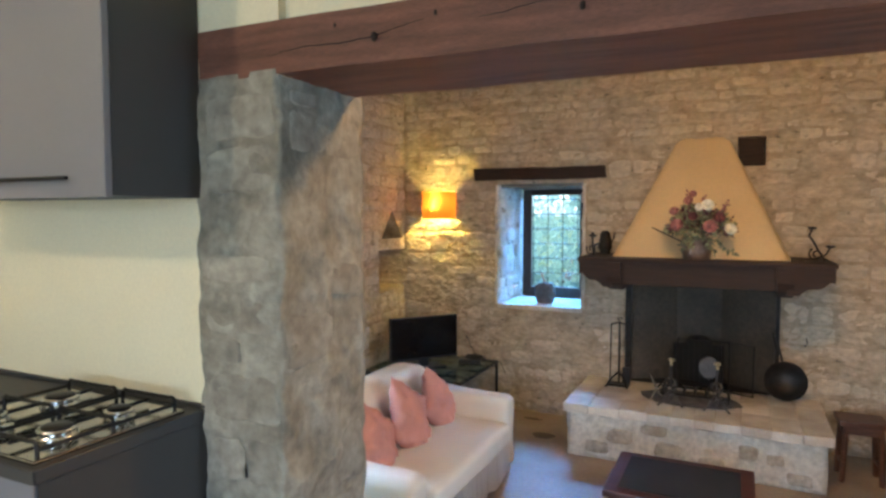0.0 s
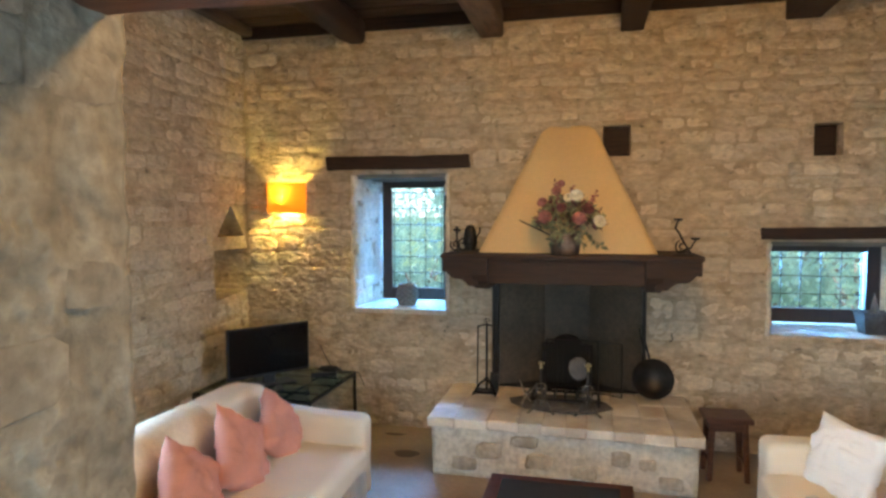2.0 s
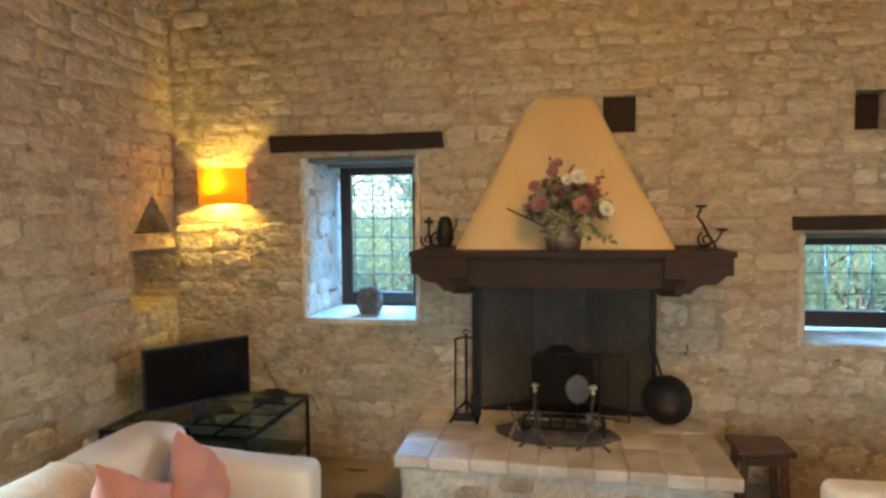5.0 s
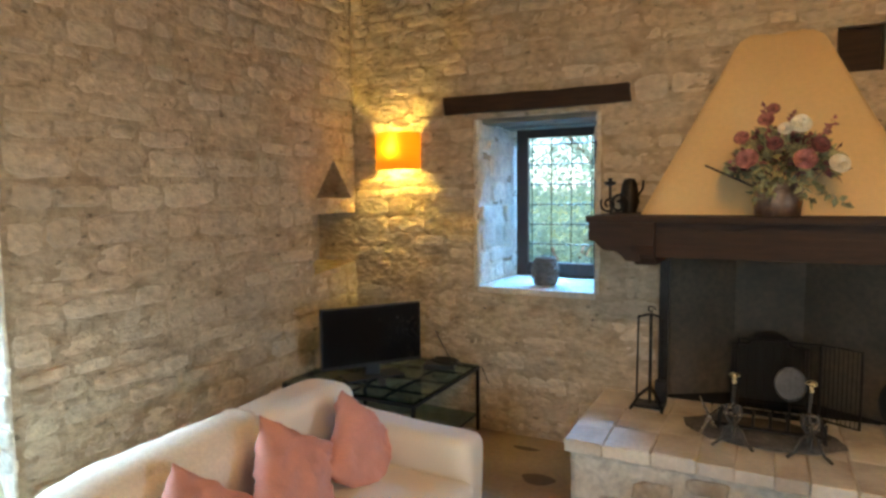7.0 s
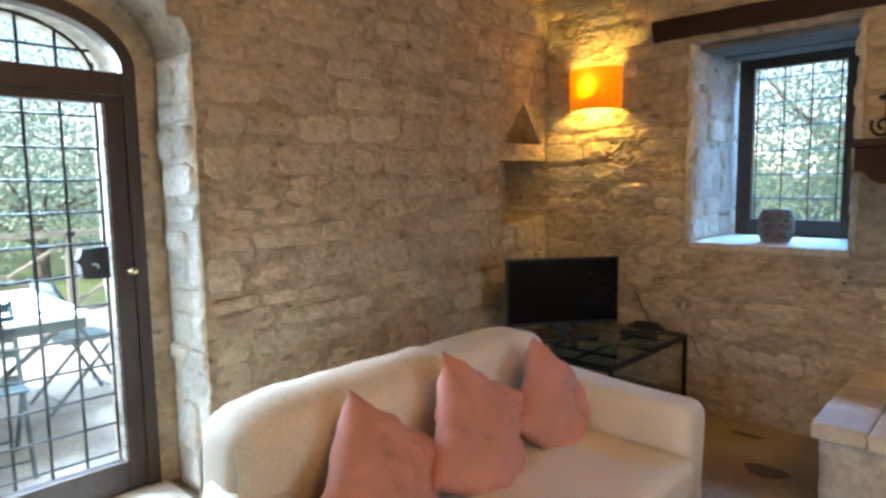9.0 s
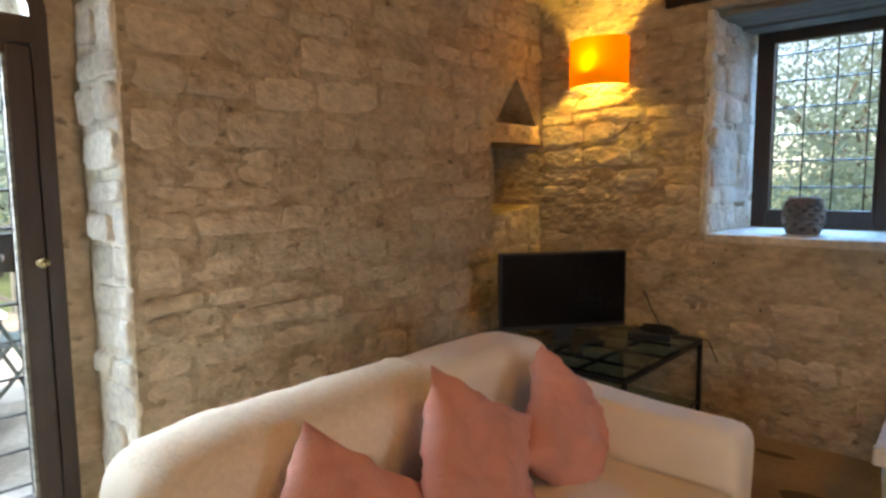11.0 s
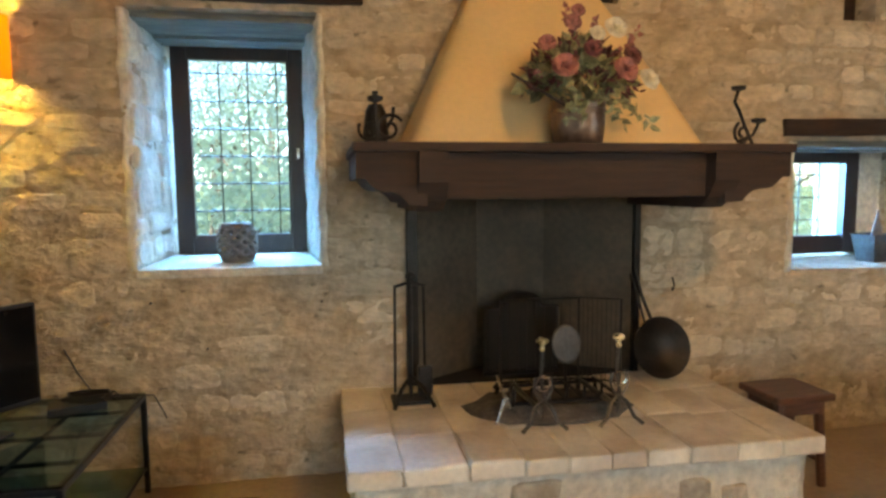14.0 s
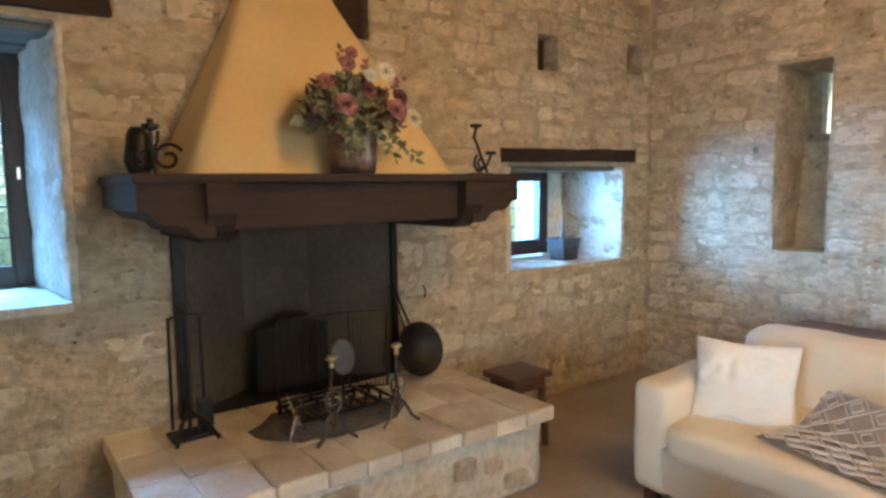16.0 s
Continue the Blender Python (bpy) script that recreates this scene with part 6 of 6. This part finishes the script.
def folding_chair(at, turn, first=None):
    if first:
        return copy_thing(first, pose(*at, 0, 0, turn))
    c = thing("folding_chair", at, "dark green slatted folding garden chair", "chair", turn, "chairs round the garden table")
    for s in (-0.2, 0.2):
        part("leg", rod((s, 0.22, 0), (s, -0.20, 0.86), 0.013, seg=6), M_PATIO, c)
        part("leg", rod((s * 0.9, -0.26, 0), (s * 0.9, 0.18, 0.45), 0.013, seg=6), M_PATIO, c)
    for k in range(5):
        part("seat_slat", box(-0.21, 0.21, -0.16 + 0.075 * k, -0.10 + 0.075 * k, 0.445, 0.458, 0.003), M_PATIO, c)
    for k in range(4):
        z = 0.60 + 0.075 * k
        y = 0.22 - 0.42 * z / 0.86
        part("back_slat", box(-0.21, 0.21, y - 0.008, y + 0.008, z - 0.025, z + 0.025, 0.003), M_PATIO, c)
    for y in (0.16, -0.20):
        part("stretcher", rod((-0.2, y, 0.08), (0.2, y, 0.08), 0.008, seg=6), M_PATIO, c)
    return c


ch = folding_chair((-4.45, 2.62, -0.035), -95)
folding_chair((-5.35, 3.35, -0.035), 5, ch)
folding_chair((-5.0, 1.55, -0.035), 175, ch)
folding_chair((-6.0, 2.5, -0.035), 88, ch)

rail = thing("terrace_railing", (-8.8, 3, -0.035), "weathered wooden railing with crossed braces", "railing")
for k in range(-4, 5):
    part("post", box(-0.05, 0.05, 1.3 * k - 0.05, 1.3 * k + 0.05, 0, 0.95), M_GREYWOOD, rail)
    if k < 4:
        part("brace", rod((0, 1.3 * k, 0.1), (0, 1.3 * k + 1.3, 0.85), 0.025, seg=6), M_GREYWOOD, rail)
        part("brace", rod((0.03, 1.3 * k, 0.85), (0.03, 1.3 * k + 1.3, 0.1), 0.025, seg=6), M_GREYWOOD, rail)
part("handrail", box(-0.05, 0.05, -5.3, 5.3, 0.9, 0.97), M_GREYWOOD, rail)


def tree(at, h, r, seed, leaves=5600):
    rnd = random.Random(seed)
    t = thing("tree", at, "leafy green tree beyond the house", "tree")
    b = bmesh.new()
    rod((0, 0, -0.3), (0.1, 0, h * 0.5), 0.16, 0.09, 9, b)
    limbs = []
    for k in range(9):
        a, e = k * 2.4 + rnd.random(), rnd.uniform(0.2, 1.2)
        s = Vector((0.06, 0, h * rnd.uniform(0.25, 0.5)))
        tip = s + Vector((math.cos(a) * math.cos(e), math.sin(a) * math.cos(e), math.sin(e))) * r * rnd.uniform(0.6, 1.0)
        rod(s, tip, 0.06, 0.02, 6, b)
        limbs.append(tip)
    part("trunk", b, M_BARK, t)
    verts, faces = [], []
    clumps = [p + Vector((rnd.gauss(0, 1), rnd.gauss(0, 1), rnd.gauss(0, 1))) * r * 0.32 for p in limbs for _ in range(4)]
    for i in range(leaves):
        c = rnd.choice(clumps)
        p = c + Vector((rnd.gauss(0, 1), rnd.gauss(0, 1), rnd.gauss(0, 0.8))) * r * 0.17
        d = Vector((rnd.gauss(0, 1), rnd.gauss(0, 1), rnd.gauss(0, 1))).normalized()
        s = d.orthogonal().normalized()
        L, W = 0.085 * rnd.uniform(0.7, 1.4), 0.032
        k = len(verts)
        verts += [tuple(p), tuple(p + d * L * 0.5 + s * W), tuple(p + d * L), tuple(p + d * L * 0.5 - s * W)]
        faces.append((k, k + 1, k + 2, k + 3))
    me = bpy.data.meshes.new("crown")
    me.from_pydata(verts, [], faces)
    me.materials.append(M_LEAF)
    tagged(new("crown", me), kind="stuff").parent = t


for i, (x, y, r) in enumerate(((-5.5, 13.5, 1.7), (-2.6, 14, 1.8), (0.6, 13.2, 1.6), (3.6, 13.6, 1.7), (6.6, 14, 1.8), (-13.5, 2.0, 1.5), (-13.0, 5.0, 1.6), (-13.2, 8.2, 1.6), (-13.5, -1.2, 1.6))):
    tree((x, y, -0.12), 2.2, r, 170 + i, 4200)
for i, (x, y) in enumerate(((-4.6, 11.2), (-2.9, 10.5), (-1.4, 11.0), (0.2, 10.6), (2.0, 11.0), (3.6, 10.6))):
    tree((x, y, -0.12), 0.9, 1.1, 270 + i, 3000)
for i, (x, y, h, r) in enumerate(((-17, 3.6, 4.6, 2.3), (-15.5, 7.2, 4.4, 2.2), (-19, 11.5, 6.0, 2.8), (-20, 0.5, 5.5, 2.6), (-24, 6, 6.0, 3.0), (-3.6, 16.5, 5.2, 2.6), (-0.2, 18, 6.2, 3.0), (-7.6, 19, 6.5, 3.0), (3.6, 17.5, 4.6, 2.2), (8.0, 19, 5.6, 2.6), (-3.0, 23, 8, 3.6), (-11, 26, 8, 3.6), (5, 26, 7, 3.4), (12, 5, 6, 2.6))):
    tree((x, y, -0.12), h, r, 70 + i)

# ---------------------------------------------------------------- stones of the walls
HOODHOLES = []
for k in range(12):
    t0, t1 = k / 12, (k + 1) / 12
    hw = 0.653 + (0.185 - 0.653) * t0 + 0.01
    HOODHOLES.append((-0.30 - hw, -0.30 + hw, 1.579 + 1.006 * t0, 1.579 + 1.006 * t1))
NH = [(WIN1[0] - 0.01, WIN1[1] + 0.01, WIN1[2] - 0.05, WIN1[3]), (WIN2[0] - 0.01, WIN2[1] + 0.01, WIN2[2] - 0.04, WIN2[3]), (-2.42, -1.10, 2.22, 2.39), (1.14, 2.57, 1.65, 1.80), (FIREBOX[0] - 0.02, FIREBOX[1] + 0.02, 0.0, 1.45), (-1.24, 0.64, 1.30, 1.58), (-1.25, 0.62, 0, 0.42), *PUTLOGS, *HOODHOLES]
lay_stones(wall_far, (0, YF, 0), (1, 0, 0), (0, 0, 1), XL + 0.01, XR - 0.01, 1.22, 3.43, NH, 21, near=lambda u, v: u < 1.2 and v < 2.75, course=(0.07, 0.16), length=(0.11, 0.36), proud=(0.003, 0.024), gap=0.003, keep=0.96)
lay_stones(wall_far, (0, YF, 0), (1, 0, 0), (0, 0, 1), XL + 0.01, XR - 0.01, 0.03, 1.22, NH, 31, near=lambda u, v: v > 0.3, course=(0.11, 0.20), length=(0.14, 0.40), proud=(0.001, 0.014), gap=0.004, keep=0.9, limit=150)
WH = [(DOOR[0] - 0.02, DOOR[1] + 0.01, 0, 2.12), (DOOR[0], DOOR[1] - 0.10, 2.1, 2.38), NICHE, (5.30, YF, 1.565, 1.68), (TRI[0] - 0.02, YF, 1.68, 1.98)]
lay_stones(wall_west, (XL, 0, 0), (0, 1, 0), (0, 0, 1), 2.0, YF - 0.01, 0.03, 3.5, WH, 22, near=lambda u, v: 0.3 < v < 2.6 and u > 3.2, course=(0.08, 0.19), length=(0.14, 0.42), proud=(0.004, 0.036), gap=0.003, keep=0.97)
lay_stones(wall_east, (XR, 0, 0), (0, -1, 0), (0, 0, 1), -YF + 0.01, -2.0, 0.03, 3.5, [(-SLIT[1], -SLIT[0], 0.9, SLIT[3]), (-2.78, -1.7, 0, 2.18)], 23, near=lambda u, v: 0.5 < v < 2.7 and u < -3.6, course=(0.08, 0.17), length=(0.12, 0.36), proud=(0.003, 0.022), gap=0.003, keep=0.96)
lay_stones(wall_west, (-3.56, 3.264, 0), (1, 0, 0), (0, 0, 1), 0.0, 0.34, 0.03, 1.98, [], 24, material=M_PALE, rest=M_PALE, length=(0.14, 0.34), course=(0.10, 0.24), proud=(0.006, 0.036), limit=40)
lay_stones(wall_far, (WIN1[0] + 0.004, YF, 0), (0, 1, 0), (0, 0, 1), 0.0, 0.62, 1.05, 2.2, [], 25, material=M_PALE, rest=M_PALE, length=(0.14, 0.30), course=(0.08, 0.2), proud=(0.006, 0.032), limit=40)
lay_stones(wall_far, (WIN1[1] - 0.004, YF, 0), (0, -1, 0), (0, 0, 1), -0.62, 0.0, 1.05, 2.2, [], 26, material=M_PALE, rest=M_PALE, length=(0.14, 0.30), course=(0.08, 0.2), proud=(0.006, 0.024), limit=40)
lay_stones(pier, (0, 1.514, 0), (1, 0, 0), (0, 0, 1), -1.585, -1.28, 0.42, 2.33, [], 28, material=M_PIERS, rest=M_PIERS, length=(0.13, 0.28), course=(0.10, 0.24), proud=(0.001, 0.012), gap=0.006, keep=0.7, limit=60)
lay_stones(pier, (-1.264, 0, 0), (0, 1, 0), (0, 0, 1), 1.54, 1.97, 0.42, 2.33, [], 29, material=M_PIERS, rest=M_PIERS, length=(0.14, 0.3), course=(0.12, 0.26), proud=(0.001, 0.009), gap=0.008, keep=0.6, limit=60)
for args in LAY:
    place_stones(*args)
